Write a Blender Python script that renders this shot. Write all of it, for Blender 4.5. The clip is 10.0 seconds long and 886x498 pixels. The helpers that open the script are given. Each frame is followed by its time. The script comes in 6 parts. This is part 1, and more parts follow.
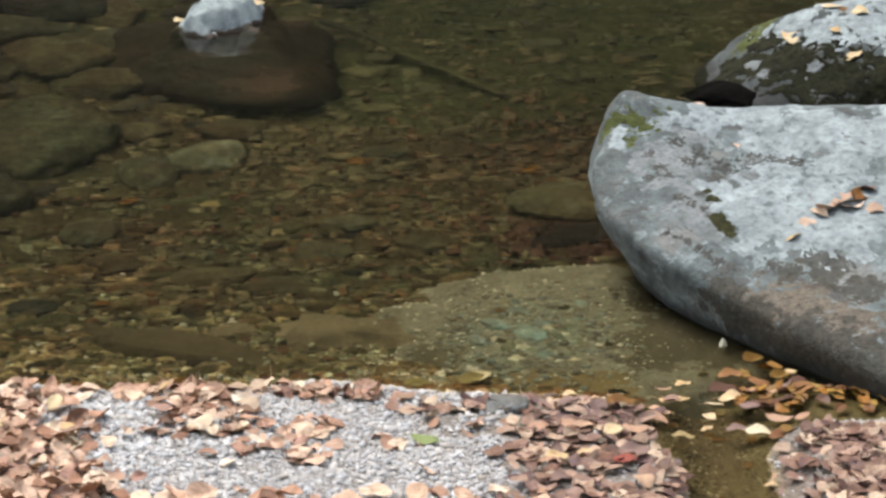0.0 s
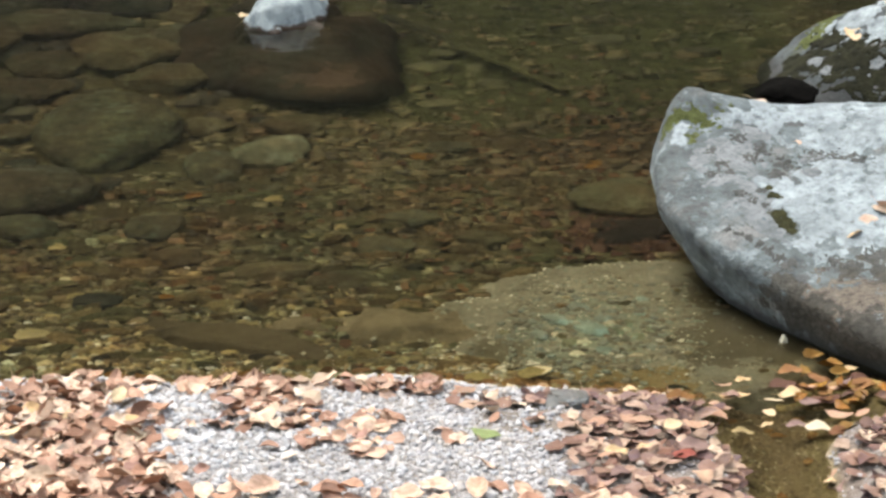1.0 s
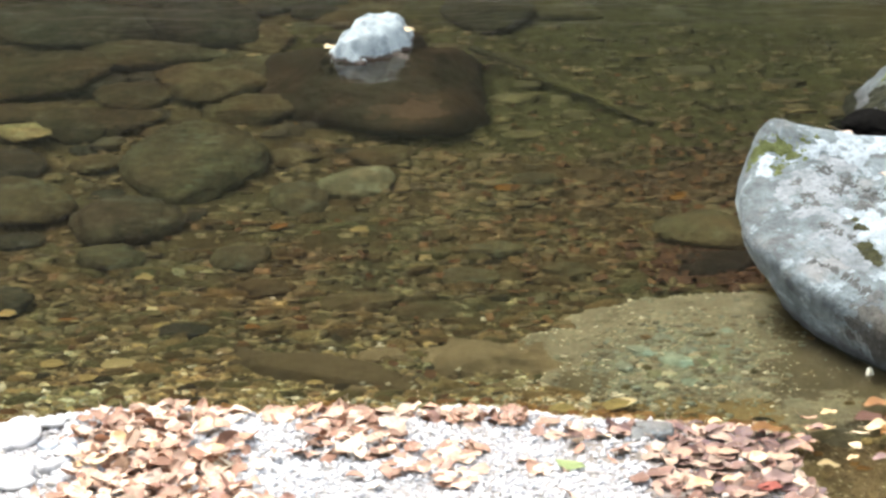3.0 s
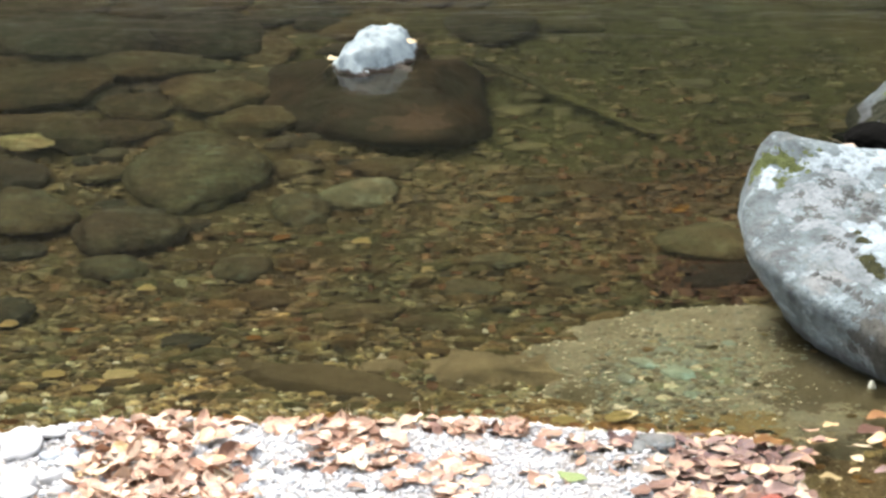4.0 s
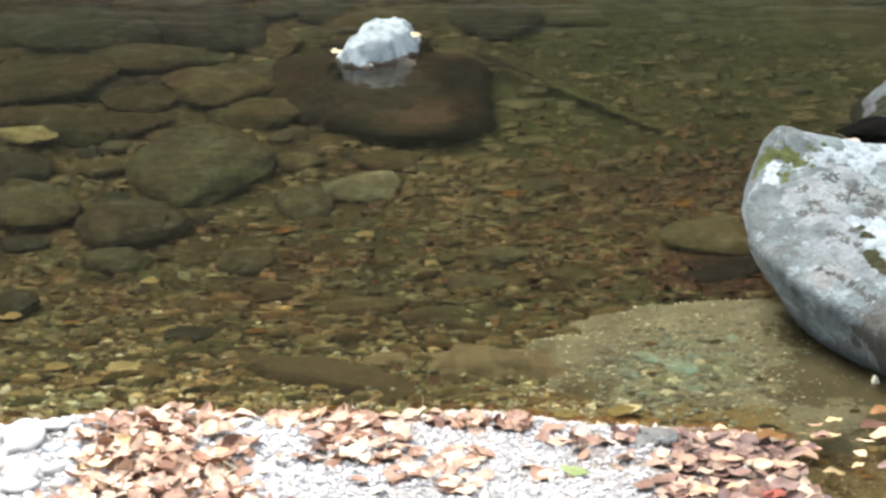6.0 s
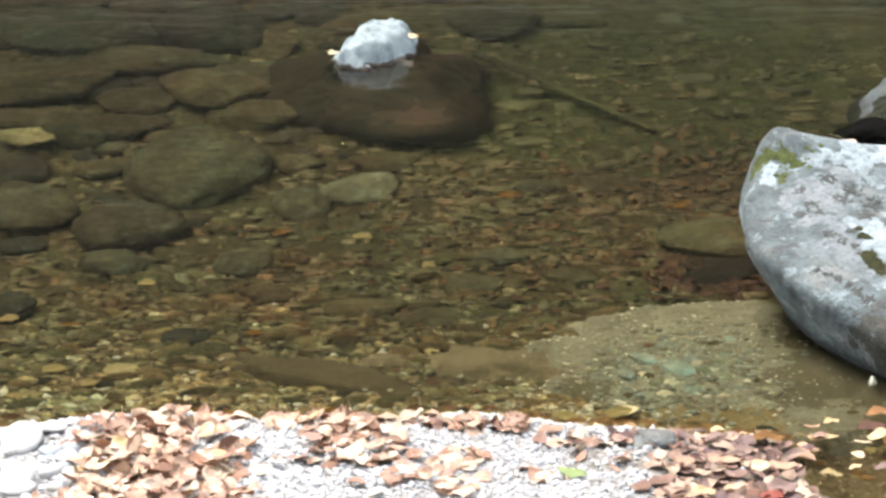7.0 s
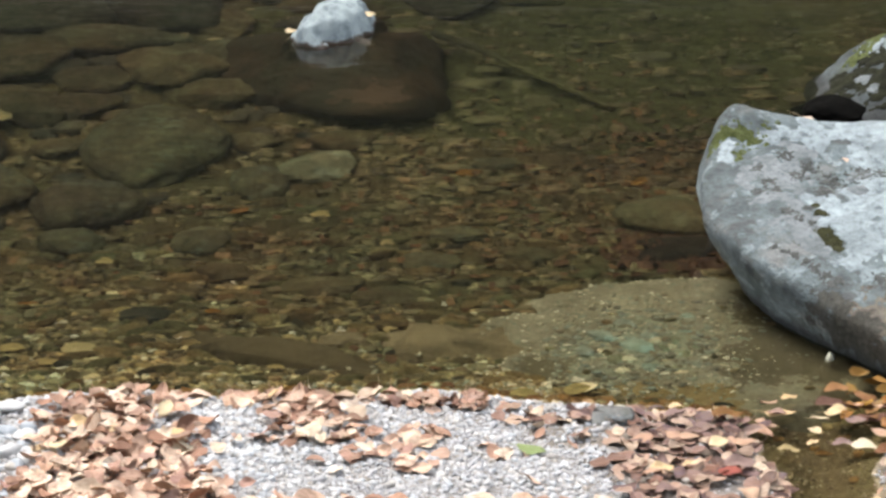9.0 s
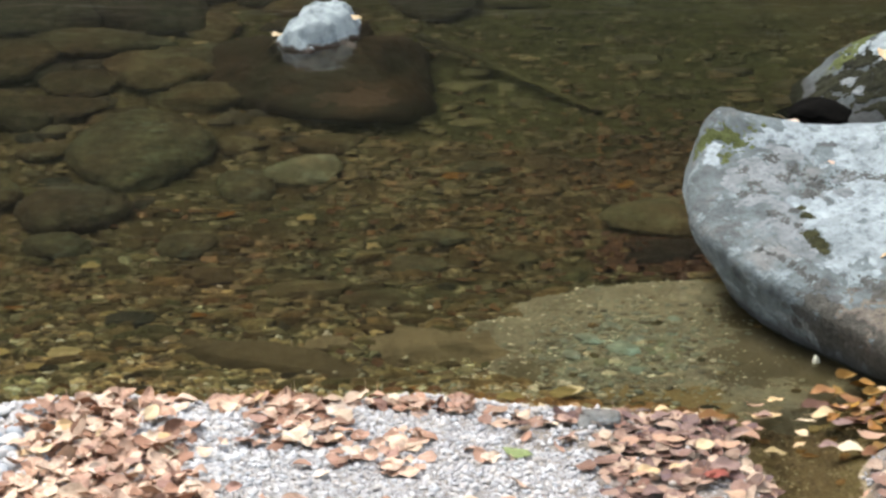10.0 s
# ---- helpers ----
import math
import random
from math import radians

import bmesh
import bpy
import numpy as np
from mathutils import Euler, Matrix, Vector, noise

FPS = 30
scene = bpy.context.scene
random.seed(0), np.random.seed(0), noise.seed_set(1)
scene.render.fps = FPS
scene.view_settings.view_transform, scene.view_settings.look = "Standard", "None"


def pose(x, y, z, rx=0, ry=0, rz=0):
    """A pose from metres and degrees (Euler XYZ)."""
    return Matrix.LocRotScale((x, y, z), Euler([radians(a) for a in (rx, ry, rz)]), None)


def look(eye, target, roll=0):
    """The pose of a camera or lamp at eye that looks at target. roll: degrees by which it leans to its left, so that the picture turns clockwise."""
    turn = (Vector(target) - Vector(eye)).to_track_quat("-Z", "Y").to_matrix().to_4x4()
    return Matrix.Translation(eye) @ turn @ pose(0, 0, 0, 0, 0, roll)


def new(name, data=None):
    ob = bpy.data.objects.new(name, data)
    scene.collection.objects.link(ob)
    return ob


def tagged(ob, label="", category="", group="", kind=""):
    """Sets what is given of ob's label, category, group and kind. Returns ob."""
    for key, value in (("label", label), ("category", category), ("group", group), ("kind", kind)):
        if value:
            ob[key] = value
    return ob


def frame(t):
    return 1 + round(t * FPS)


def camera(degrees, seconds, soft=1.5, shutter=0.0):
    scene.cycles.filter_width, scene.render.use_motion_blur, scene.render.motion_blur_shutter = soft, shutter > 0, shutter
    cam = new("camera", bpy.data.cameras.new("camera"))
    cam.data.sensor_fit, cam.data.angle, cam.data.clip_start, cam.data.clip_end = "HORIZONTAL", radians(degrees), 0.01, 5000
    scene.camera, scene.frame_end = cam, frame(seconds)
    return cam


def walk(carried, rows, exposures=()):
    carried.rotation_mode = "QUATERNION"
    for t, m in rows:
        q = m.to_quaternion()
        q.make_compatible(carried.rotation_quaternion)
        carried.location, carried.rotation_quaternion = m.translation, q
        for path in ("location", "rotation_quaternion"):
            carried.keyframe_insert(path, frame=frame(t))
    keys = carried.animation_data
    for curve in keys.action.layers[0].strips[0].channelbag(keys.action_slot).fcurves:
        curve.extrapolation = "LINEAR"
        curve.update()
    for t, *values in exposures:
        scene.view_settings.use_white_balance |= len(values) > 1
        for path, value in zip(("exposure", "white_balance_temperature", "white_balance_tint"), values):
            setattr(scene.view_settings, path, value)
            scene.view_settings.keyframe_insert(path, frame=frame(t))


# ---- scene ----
# ---- camera: held by hand at standing height on the bank, long lens, turned on the spot ----
cam = camera(20.0, 10.0, soft=2.8)
EYE = 1.70
TURNS = [
    (0.0, 0.0010, 0.0286, -0.0132, 69.303, -0.643, -3.395),
    (0.5, 0.0019, 0.0405, -0.0172, 69.287, -0.481, -2.843),
    (1.0, 0.0038, 0.0062, -0.0024, 69.154, -0.353, -1.944),
    (1.5, -0.0003, 0.0036, -0.0031, 69.231, -0.256, -1.555),
    (2.0, -0.0003, -0.0017, -0.0017, 69.442, -0.084, -1.120),
    (2.5, -0.0004, -0.0022, 0.0001, 69.643, 0.072, -0.345),
    (3.0, 0.0003, -0.0017, 0.0029, 69.830, 0.159, -0.111),
    (4.5, 0.0008, 0.0002, -0.0018, 70.170, -0.077, 0.036),
    (5.0, 0.0016, 0.0026, -0.0033, 70.142, -0.111, 0.043),
    (5.5, -0.0002, -0.0000, -0.0020, 69.978, -0.154, 0.145),
    (7.0, 0.0010, 0.0036, -0.0006, 70.002, -0.099, 0.063),
    (7.5, 0.0000, 0.0000, 0.0000, 70.000, -0.000, 0.000),
    (8.0, 0.0011, -0.0001, -0.0008, 70.050, 0.026, -0.144),
    (8.5, 0.0001, 0.0019, -0.0042, 69.821, -0.112, -0.465),
    (9.0, 0.0007, 0.0005, -0.0022, 69.532, -0.285, -0.887),
    (9.5, 0.0011, 0.0054, -0.0029, 69.464, -0.271, -1.018),
    (10.0, 0.0020, 0.0032, -0.0016, 69.592, -0.258, -1.216),
]
EXPOSURES = [(0.0, 1.38, 6820, 11.5), (0.5, 1.62, 6820, 11.5), (1.0, 1.66, 6820, 11.5), (2.0, 1.68, 6820, 11.5), (2.5, 1.78, 6760, 11.5), (3.0, 2.25, 6660, 10.5), (3.6, 2.25, 6660, 10.5), (4.5, 2.13, 6660, 10.5), (8.0, 2.14, 6660, 10.5), (8.5, 1.84, 6640, 11.0), (9.0, 1.62, 6640, 11.0), (10.0, 1.63, 6640, 11.0)]
walk(cam, [(t, pose(x, y, EYE + z, rx, ry, rz)) for t, x, y, z, rx, ry, rz in TURNS], EXPOSURES)

# ---- light: open shade under a bright autumn sky ----
SUN_UP, SUN_ROUND = 62.0, -35.0
world = bpy.data.worlds.new("sky")
scene.world = world
world.use_nodes = True
wn = world.node_tree.nodes
sky = wn.new("ShaderNodeTexSky")
sky.sky_type, sky.sun_disc = "NISHITA", False
sky.sun_elevation, sky.sun_rotation = radians(SUN_UP), radians(SUN_ROUND)
sky.air_density, sky.dust_density, sky.ozone_density = 1.0, 3.0, 1.0
wn["Background"].inputs["Strength"].default_value = 0.15
haze = wn.new("ShaderNodeHueSaturation")  # thin high cloud
haze.inputs["Saturation"].default_value = 0.48
world.node_tree.links.new(sky.outputs[0], haze.inputs["Color"])
world.node_tree.links.new(haze.outputs[0], wn["Background"].inputs["Color"])
sun_data = bpy.data.lights.new("sun", "SUN")
sun_data.energy, sun_data.angle, sun_data.color = 0.9, radians(30), (1.0, 0.95, 0.88)
sun = new("sun", sun_data)
a, e = radians(SUN_ROUND), radians(SUN_UP)
sun.matrix_world = look((math.sin(a) * math.cos(e) * 20, math.cos(a) * math.cos(e) * 20, math.sin(e) * 20), (0, 0, 0))


# ---- materials ----
class Mat:
    """A node material written line by line."""

    def __init__(self, name):
        self.m = bpy.data.materials.new(name)
        self.m.use_nodes = True
        self.t = self.m.node_tree
        self.b = self.t.nodes["Principled BSDF"]
        self.co = self.t.nodes.new("ShaderNodeTexCoord").outputs["Object"]

    def link(self, a, b):
        self.t.links.new(a, b)

    def noise(self, scale, detail=6.0, rough=0.6, stretch=None, vec=None, kind="Fac", turn=0.0):
        n = self.t.nodes.new("ShaderNodeTexNoise")
        n.inputs["Scale"].default_value, n.inputs["Detail"].default_value, n.inputs["Roughness"].default_value = scale, detail, rough
        src = vec or self.co
        if turn:
            rot = self.t.nodes.new("ShaderNodeMapping")
            rot.inputs["Rotation"].default_value = (0, 0, radians(turn))
            self.link(src, rot.inputs["Vector"])
            src = rot.outputs[0]
        if stretch:
            mp = self.t.nodes.new("ShaderNodeMapping")
            mp.inputs["Scale"].default_value = stretch
            self.link(src, mp.inputs["Vector"])
            src = mp.outputs[0]
        self.link(src, n.inputs["Vector"])
        return n.outputs[kind]

    def cells(self, scale, out="Distance"):
        n = self.t.nodes.new("ShaderNodeTexVoronoi")
        n.inputs["Scale"].default_value = scale
        self.link(self.co, n.inputs["Vector"])
        return n.outputs[out]

    def ramp(self, fac, stops, smooth=False):
        n = self.t.nodes.new("ShaderNodeValToRGB")
        el = n.color_ramp.elements
        while len(el) < len(stops):
            el.new(0.5)
        for s, (p, c) in zip(el, stops):
            s.position = p
            s.color = (c, c, c, 1) if isinstance(c, (int, float)) else (*c, 1)
        if smooth:
            n.color_ramp.interpolation = "EASE"
        self.link(fac, n.inputs[0])
        return n.outputs[0]

    def mix(self, fac, a, b, mode="MIX"):
        n = self.t.nodes.new("ShaderNodeMix")
        n.data_type, n.blend_type = "RGBA", mode
        for v, s in ((fac, n.inputs[0]), (a, n.inputs[6]), (b, n.inputs[7])):
            if isinstance(v, (int, float)):
                s.default_value = v
            elif isinstance(v, tuple):
                s.default_value = (*v, 1)
            else:
                self.link(v, s)
        return n.outputs[2]

    def math(self, op, a, b=0.0, clamp=False):
        n = self.t.nodes.new("ShaderNodeMath")
        n.operation, n.use_clamp = op, clamp
        for v, s in ((a, n.inputs[0]), (b, n.inputs[1])):
            if isinstance(v, (int, float)):
                s.default_value = v
            else:
                self.link(v, s)
        return n.outputs[0]

    def height(self):
        """World height of the surface point."""
        g = self.t.nodes.new("ShaderNodeNewGeometry")
        s = self.t.nodes.new("ShaderNodeSeparateXYZ")
        self.link(g.outputs["Position"], s.inputs[0])
        return s.outputs["Z"]

    def near(self, place, radius, wobble):
        """1 near a place in object space, 0 away from it, with a ragged edge."""
        n = self.t.nodes.new("ShaderNodeVectorMath")
        n.operation = "DISTANCE"
        self.link(self.co, n.inputs[0])
        n.inputs[1].default_value = place
        d = self.math("ADD", n.outputs["Value"], self.math("MULTIPLY", self.math("SUBTRACT", wobble, 0.5), radius * 4.2))
        return self.math("MULTIPLY", self.math("SUBTRACT", radius, d), 150.0, clamp=True)

    def island(self):
        return self.t.nodes.new("ShaderNodeNewGeometry").outputs["Random Per Island"]

    def chance(self):
        return self.t.nodes.new("ShaderNodeObjectInfo").outputs["Random"]

    def bump(self, h, strength, distance=0.01):
        n = self.t.nodes.new("ShaderNodeBump")
        n.inputs["Strength"].default_value, n.inputs["Distance"].default_value = strength, distance
        self.link(h, n.inputs["Height"])
        self.link(n.outputs[0], self.b.inputs["Normal"])
        return n.outputs[0]

    def done(self, colour, rough=0.8, spec=0.3):
        if isinstance(colour, tuple):
            self.b.inputs["Base Color"].default_value = (*colour, 1)
        else:
            self.link(colour, self.b.inputs["Base Color"])
        if isinstance(rough, (int, float)):
            self.b.inputs["Roughness"].default_value = rough
        else:
            self.link(rough, self.b.inputs["Roughness"])
        self.b.inputs["Specular IOR Level"].default_value = spec
        return self.m


def granite(name, moss_spots=(), lichen=1.0, moss=0.0, stains=0.5, tone=1.0):
    """Dry weathered grey boulder: pale lichen crusts, dark wet stains, moss in spots; darker towards and under the
    water line.
    """
    m = Mat(name)
    big, mid, fine = m.noise(3.5, 5), m.noise(14, 7, 0.65), m.noise(90, 5, 0.7)
    c = m.ramp(mid, [(p, tuple(v * tone for v in q)) for p, q in ((0.28, (0.060, 0.074, 0.076)), (0.5, (0.128, 0.157, 0.160)), (0.72, (0.208, 0.255, 0.263)))])
    c = m.mix(m.ramp(big, [(0.42, 0.0), (0.62, 0.55 * lichen)]), c, (0.310, 0.395, 0.415))
    crust = m.ramp(m.noise(26, 8, 0.7), [(0.54, 0.0), (0.60, 0.7 * lichen)])
    c = m.mix(crust, c, (0.397, 0.485, 0.505))
    c = m.mix(m.ramp(m.noise(7, 7, 0.6, (1, 1, 2.2)), [(0.56, 0.0), (0.66, 0.55)]), c, (0.237, 0.225, 0.205))
    dark = m.ramp(m.noise(11, 8, 0.66, (0.678, 1.000, 1.800)), [(0.60, 0.0), (0.64, stains)])
    c = m.mix(dark, c, (0.072, 0.072, 0.068))
    c = m.mix(m.ramp(fine, [(0.3, 0.6), (0.55, 0.0)]), c, (0.082, 0.090, 0.088))
    c = m.mix(m.ramp(m.noise(34, 6, 0.7, (1, 1, 0.5)), [(0.56, 0.0), (0.66, 0.6)]), c, (0.082, 0.090, 0.090))
    c = m.mix(m.ramp(m.noise(17, 6, 0.62, (0.16, 1.3, 1.3), None, "Fac", 51.0), [(0.58, 0.0), (0.63, 0.75)]), c, (0.070, 0.074, 0.070))
    pits = m.math("MULTIPLY", m.ramp(m.noise(75, 6, 0.7), [(0.60, 0.0), (0.65, 0.8)]), m.ramp(m.noise(6, 4, 0.5), [(0.48, 0.0), (0.56, 1.0)]))
    c = m.mix(pits, c, (0.040, 0.043, 0.028))
    if moss > 0:
        c = m.mix(m.ramp(m.noise(6, 7, 0.65), [(0.62 - moss * 0.2, 0.0), (0.72 - moss * 0.2, 0.9)]), c, m.ramp(mid, [(0.3, (0.018, 0.022, 0.012)), (0.7, (0.072, 0.080, 0.035))]))
    ragged = m.noise(38, 6, 0.65)
    for place, radius, colour in moss_spots:
        c = m.mix(m.math("MULTIPLY", m.near(place, radius, ragged), 0.88), c, m.mix(m.ramp(fine, [(0.35, 0.0), (0.65, 1.0)]), colour, tuple(v * 0.5 for v in colour)))
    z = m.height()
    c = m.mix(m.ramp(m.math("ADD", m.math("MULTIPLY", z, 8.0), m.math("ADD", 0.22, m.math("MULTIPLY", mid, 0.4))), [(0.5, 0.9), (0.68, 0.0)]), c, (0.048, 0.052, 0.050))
    m.bump(m.math("ADD", m.math("MULTIPLY", mid, 1.0), m.math("MULTIPLY", fine, 0.3)), 0.8, 0.02)
    return m.done(c, 0.85, 0.25)


def wet_stone(name, dark, light, tone=(0.5, 0.5), algae=(0.075, 0.072, 0.035), silt=0.32, blot=0.85):
    """Silt-coated stone under water, one shade per stone."""
    m = Mat(name)
    c = m.mix(m.ramp(m.noise(12, 6), [(tone[0] - 0.2, 0.0), (tone[1] + 0.2, 1.0)]), dark, light)
    c = m.mix(m.ramp(m.noise(30, 7, 0.7), [(0.5, 0.0), (0.7, 0.7)]), c, algae)
    c = m.mix(m.ramp(m.noise(6, 7, 0.7), [(0.40, 0.0), (0.60, blot)]), c, tuple(v * 0.42 for v in dark))
    c = m.mix(m.ramp(m.noise(22, 6, 0.7), [(0.55, 0.0), (0.72, 0.6)]), c, tuple(v * 1.45 for v in light))
    c = m.mix(m.ramp(m.noise(8, 7, 0.7, (1, 1.4, 1)), [(0.54, 0.0), (0.64, 0.65)]), c, (light[0] * 1.3, light[1] * 1.55, light[2] * 1.8))
    c = silted(m, c, silt)
    c = m.mix(0.6, c, m.mix(m.chance(), (0.75, 0.72, 0.68), (1.15, 1.15, 1.1)), "MULTIPLY")
    m.bump(m.math("ADD", m.noise(40, 6, 0.7), m.noise(11, 5, 0.6)), 0.7, 0.015)
    return m.done(c, 0.7, 0.2)


SILT_DARK, SILT_PALE = (0.076, 0.065, 0.041), (0.212, 0.183, 0.110)


def silted(m, c, amount):
    """A film of silt and algae that runs over bed and stones alike."""
    g = m.t.nodes.new("ShaderNodeNewGeometry").outputs["Position"]
    film = m.mix(m.ramp(m.noise(9, 6, 0.65, None, g), [(0.36, 0.0), (0.64, 1.0)]), SILT_DARK, SILT_PALE)
    c = m.mix(m.ramp(m.noise(38, 6, 0.7, None, g), [(0.34, 0.0), (0.68, amount)]), c, film)
    c = m.mix(0.75, c, m.mix(m.ramp(m.noise(4.5, 5, 0.6, None, g), [(0.38, 0.0), (0.62, 1.0)]), (1.14, 0.96, 0.86), (0.84, 1.00, 0.92)), "MULTIPLY")
    c = m.mix(0.85, c, m.ramp(m.noise(17, 8, 0.74, (1, 0.7, 1), g), [(0.34, 0.55), (0.5, 0.95), (0.66, 1.45)]), "MULTIPLY")
    red = m.t.nodes.new("ShaderNodeVectorMath")  # rotting leaves before the boulders
    red.operation = "DISTANCE"
    red.inputs[1].default_value = (0.62, 5.45, -0.26)
    m.link(g, red.inputs[0])
    rot = m.ramp(m.math("ADD", red.outputs["Value"], m.math("MULTIPLY", m.noise(7.0, 6, 0.65, None, g), 0.7)), [(0.50, 0.7), (0.95, 0.0)])
    c = m.mix(rot, c, m.mix(m.ramp(m.noise(26, 7, 0.7, None, g), [(0.36, 0.0), (0.66, 1.0)]), (0.028, 0.019, 0.015), (0.125, 0.080, 0.052)))
    for place, reach, low, high in (((0.232, 5.856, -0.284), 0.75, (0.060, 0.062, 0.026), (0.205, 0.200, 0.095)), ((0.722, 6.812, -0.303), 0.62, (0.045, 0.066, 0.045), (0.150, 0.195, 0.145))):  # olive algae, and blue-green algae that also paints a reflection
        spot = m.t.nodes.new("ShaderNodeVectorMath")
        spot.operation = "DISTANCE"
        spot.inputs[1].default_value = place
        m.link(g, spot.inputs[0])
        on = m.ramp(m.math("ADD", spot.outputs["Value"], m.math("MULTIPLY", m.noise(6.0, 6, 0.65, None, g), 0.55)), [(reach * 0.55, 0.72), (reach, 0.0)])
        c = m.mix(on, c, m.mix(m.ramp(m.noise(13, 7, 0.7, None, g), [(0.36, 0.0), (0.62, 1.0)]), low, high))
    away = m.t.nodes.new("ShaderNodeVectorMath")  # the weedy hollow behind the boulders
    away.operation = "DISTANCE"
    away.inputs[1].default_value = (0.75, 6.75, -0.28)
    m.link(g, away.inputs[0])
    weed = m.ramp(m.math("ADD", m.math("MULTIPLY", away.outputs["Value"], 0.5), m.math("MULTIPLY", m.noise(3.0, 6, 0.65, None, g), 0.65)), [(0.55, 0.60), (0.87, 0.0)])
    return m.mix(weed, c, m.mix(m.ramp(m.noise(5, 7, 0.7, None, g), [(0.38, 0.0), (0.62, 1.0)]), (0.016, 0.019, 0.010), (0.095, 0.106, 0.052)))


def grains(name, stops, rough=0.75, speck=0.3, silt=0.0):
    """Loose stones, each with its own shade."""
    m = Mat(name)
    c = m.ramp(m.island(), stops)
    if silt:
        c = silted(m, c, silt)
    c = m.mix(m.ramp(m.noise(160, 4, 0.7), [(0.35, speck), (0.6, 0.0)]), c, (0.08, 0.075, 0.065))
    m.bump(m.noise(220, 3), 0.3, 0.003)
    return m.done(c, rough, 0.3)


def leaf_mat(name, per_object, stops, rough=0.6):
    m = Mat(name)
    c = m.ramp(m.chance() if per_object else m.island(), stops)
    c = m.mix(m.ramp(m.noise(70, 6, 0.7), [(0.45, 0.0), (0.75, 0.65)]), c, (0.13, 0.065, 0.035))
    veins = m.ramp(m.noise(40, 3, 0.5, (1, 6, 1)), [(0.46, 0.25), (0.54, 0.0)])
    c = m.mix(veins, c, (0.25, 0.14, 0.08))
    m.bump(m.noise(60, 4), 0.4, 0.004)
    return m.done(c, rough, 0.14)


LITTER = [(0.0, (0.58, 0.375, 0.275)), (0.08, (0.76, 0.56, 0.43)), (0.15, (0.24, 0.125, 0.085)), (0.22, (0.82, 0.65, 0.50)), (0.31, (0.62, 0.40, 0.29)), (0.38, (0.36, 0.22, 0.185)), (0.46, (0.86, 0.73, 0.57)),
          (0.55, (0.68, 0.45, 0.32)), (0.62, (0.42, 0.23, 0.155)), (0.70, (0.79, 0.60, 0.46)), (0.77, (0.17, 0.085, 0.065)), (0.84, (0.84, 0.70, 0.52)), (0.92, (0.66, 0.45, 0.34)), (1.0, (0.86, 0.79, 0.64))]
DAMP = [(0.0, (0.094, 0.059, 0.058)), (0.10, (0.288, 0.187, 0.144)), (0.19, (0.054, 0.036, 0.040)), (0.28, (0.497, 0.340, 0.258)), (0.37, (0.151, 0.104, 0.112)), (0.46, (0.046, 0.029, 0.029)), (0.55, (0.589, 0.442, 0.331)), (0.64, (0.194, 0.126, 0.119)), (0.73, (0.317, 0.209, 0.166)),
        (0.82, (0.173, 0.086, 0.065)), (0.90, (0.699, 0.580, 0.432)), (1.0, (0.216, 0.144, 0.130))]
GOLDEN = [(0.0, (0.40, 0.215, 0.030)), (0.2, (0.12, 0.06, 0.030)), (0.4, (0.33, 0.150, 0.022)), (0.55, (0.07, 0.038, 0.035)), (0.7, (0.46, 0.29, 0.060)), (0.85, (0.20, 0.095, 0.025)), (1.0, (0.48, 0.36, 0.12))]
M_LEAF = leaf_mat("beech_leaf_dry", True, LITTER)
M_LEAF_DAMP = leaf_mat("beech_leaf_damp", True, DAMP, 0.4)
M_LEAF_ALL = leaf_mat("leaf_litter", False, LITTER)
M_LEAF_PALE = leaf_mat("pale_leaf", True, [(0.0, (0.78, 0.66, 0.42)), (0.5, (0.70, 0.50, 0.26)), (1.0, (0.80, 0.74, 0.56))], 0.4)
M_LEAF_ORANGE = leaf_mat("orange_leaf", True, [(0.0, (0.162, 0.070, 0.017)), (0.5, (0.207, 0.103, 0.019)), (1.0, (0.135, 0.047, 0.014))], 0.4)
M_LEAF_YELLOW = leaf_mat("sunken_yellow_leaf", True, [(0.0, (0.40, 0.36, 0.17)), (0.5, (0.34, 0.27, 0.13)), (1.0, (0.46, 0.43, 0.26))], 0.5)
M_LEAF_GOLD = leaf_mat("golden_leaf", True, [(0.0, (0.27, 0.14, 0.022)), (0.5, (0.22, 0.125, 0.030)), (1.0, (0.33, 0.20, 0.045))], 0.5)
M_LEAF_RUST = leaf_mat("rust_leaf", True, [(0.0, (0.24, 0.105, 0.035)), (0.5, (0.32, 0.165, 0.065)), (1.0, (0.19, 0.085, 0.040))], 0.5)
M_LEAF_MAROON = leaf_mat("maroon_leaf", True, [(0.0, (0.060, 0.028, 0.024)), (1.0, (0.095, 0.045, 0.035))], 0.5)
M_LEAF_TAN = leaf_mat("tan_leaf", True, [(0.0, (0.60, 0.39, 0.27)), (0.5, (0.48, 0.30, 0.21)), (1.0, (0.66, 0.46, 0.32))], 0.5)
M_LEAF_MAUVE = leaf_mat("mauve_leaf", True, [(0.0, (0.21, 0.15, 0.155)), (0.5, (0.28, 0.20, 0.18)), (1.0, (0.16, 0.11, 0.12))], 0.5)
M_LEAF_OLIVE = leaf_mat("olive_leaf", True, [(0.0, (0.30, 0.26, 0.15)), (1.0, (0.36, 0.32, 0.20))], 0.5)
M_LEAF_GREEN = leaf_mat("green_leaf", True, [(0.0, (0.25, 0.36, 0.14)), (1.0, (0.28, 0.39, 0.16))], 0.5)
M_LEAF_RED = leaf_mat("red_leaf", True, [(0.0, (0.30, 0.07, 0.06)), (1.0, (0.34, 0.09, 0.07))], 0.5)

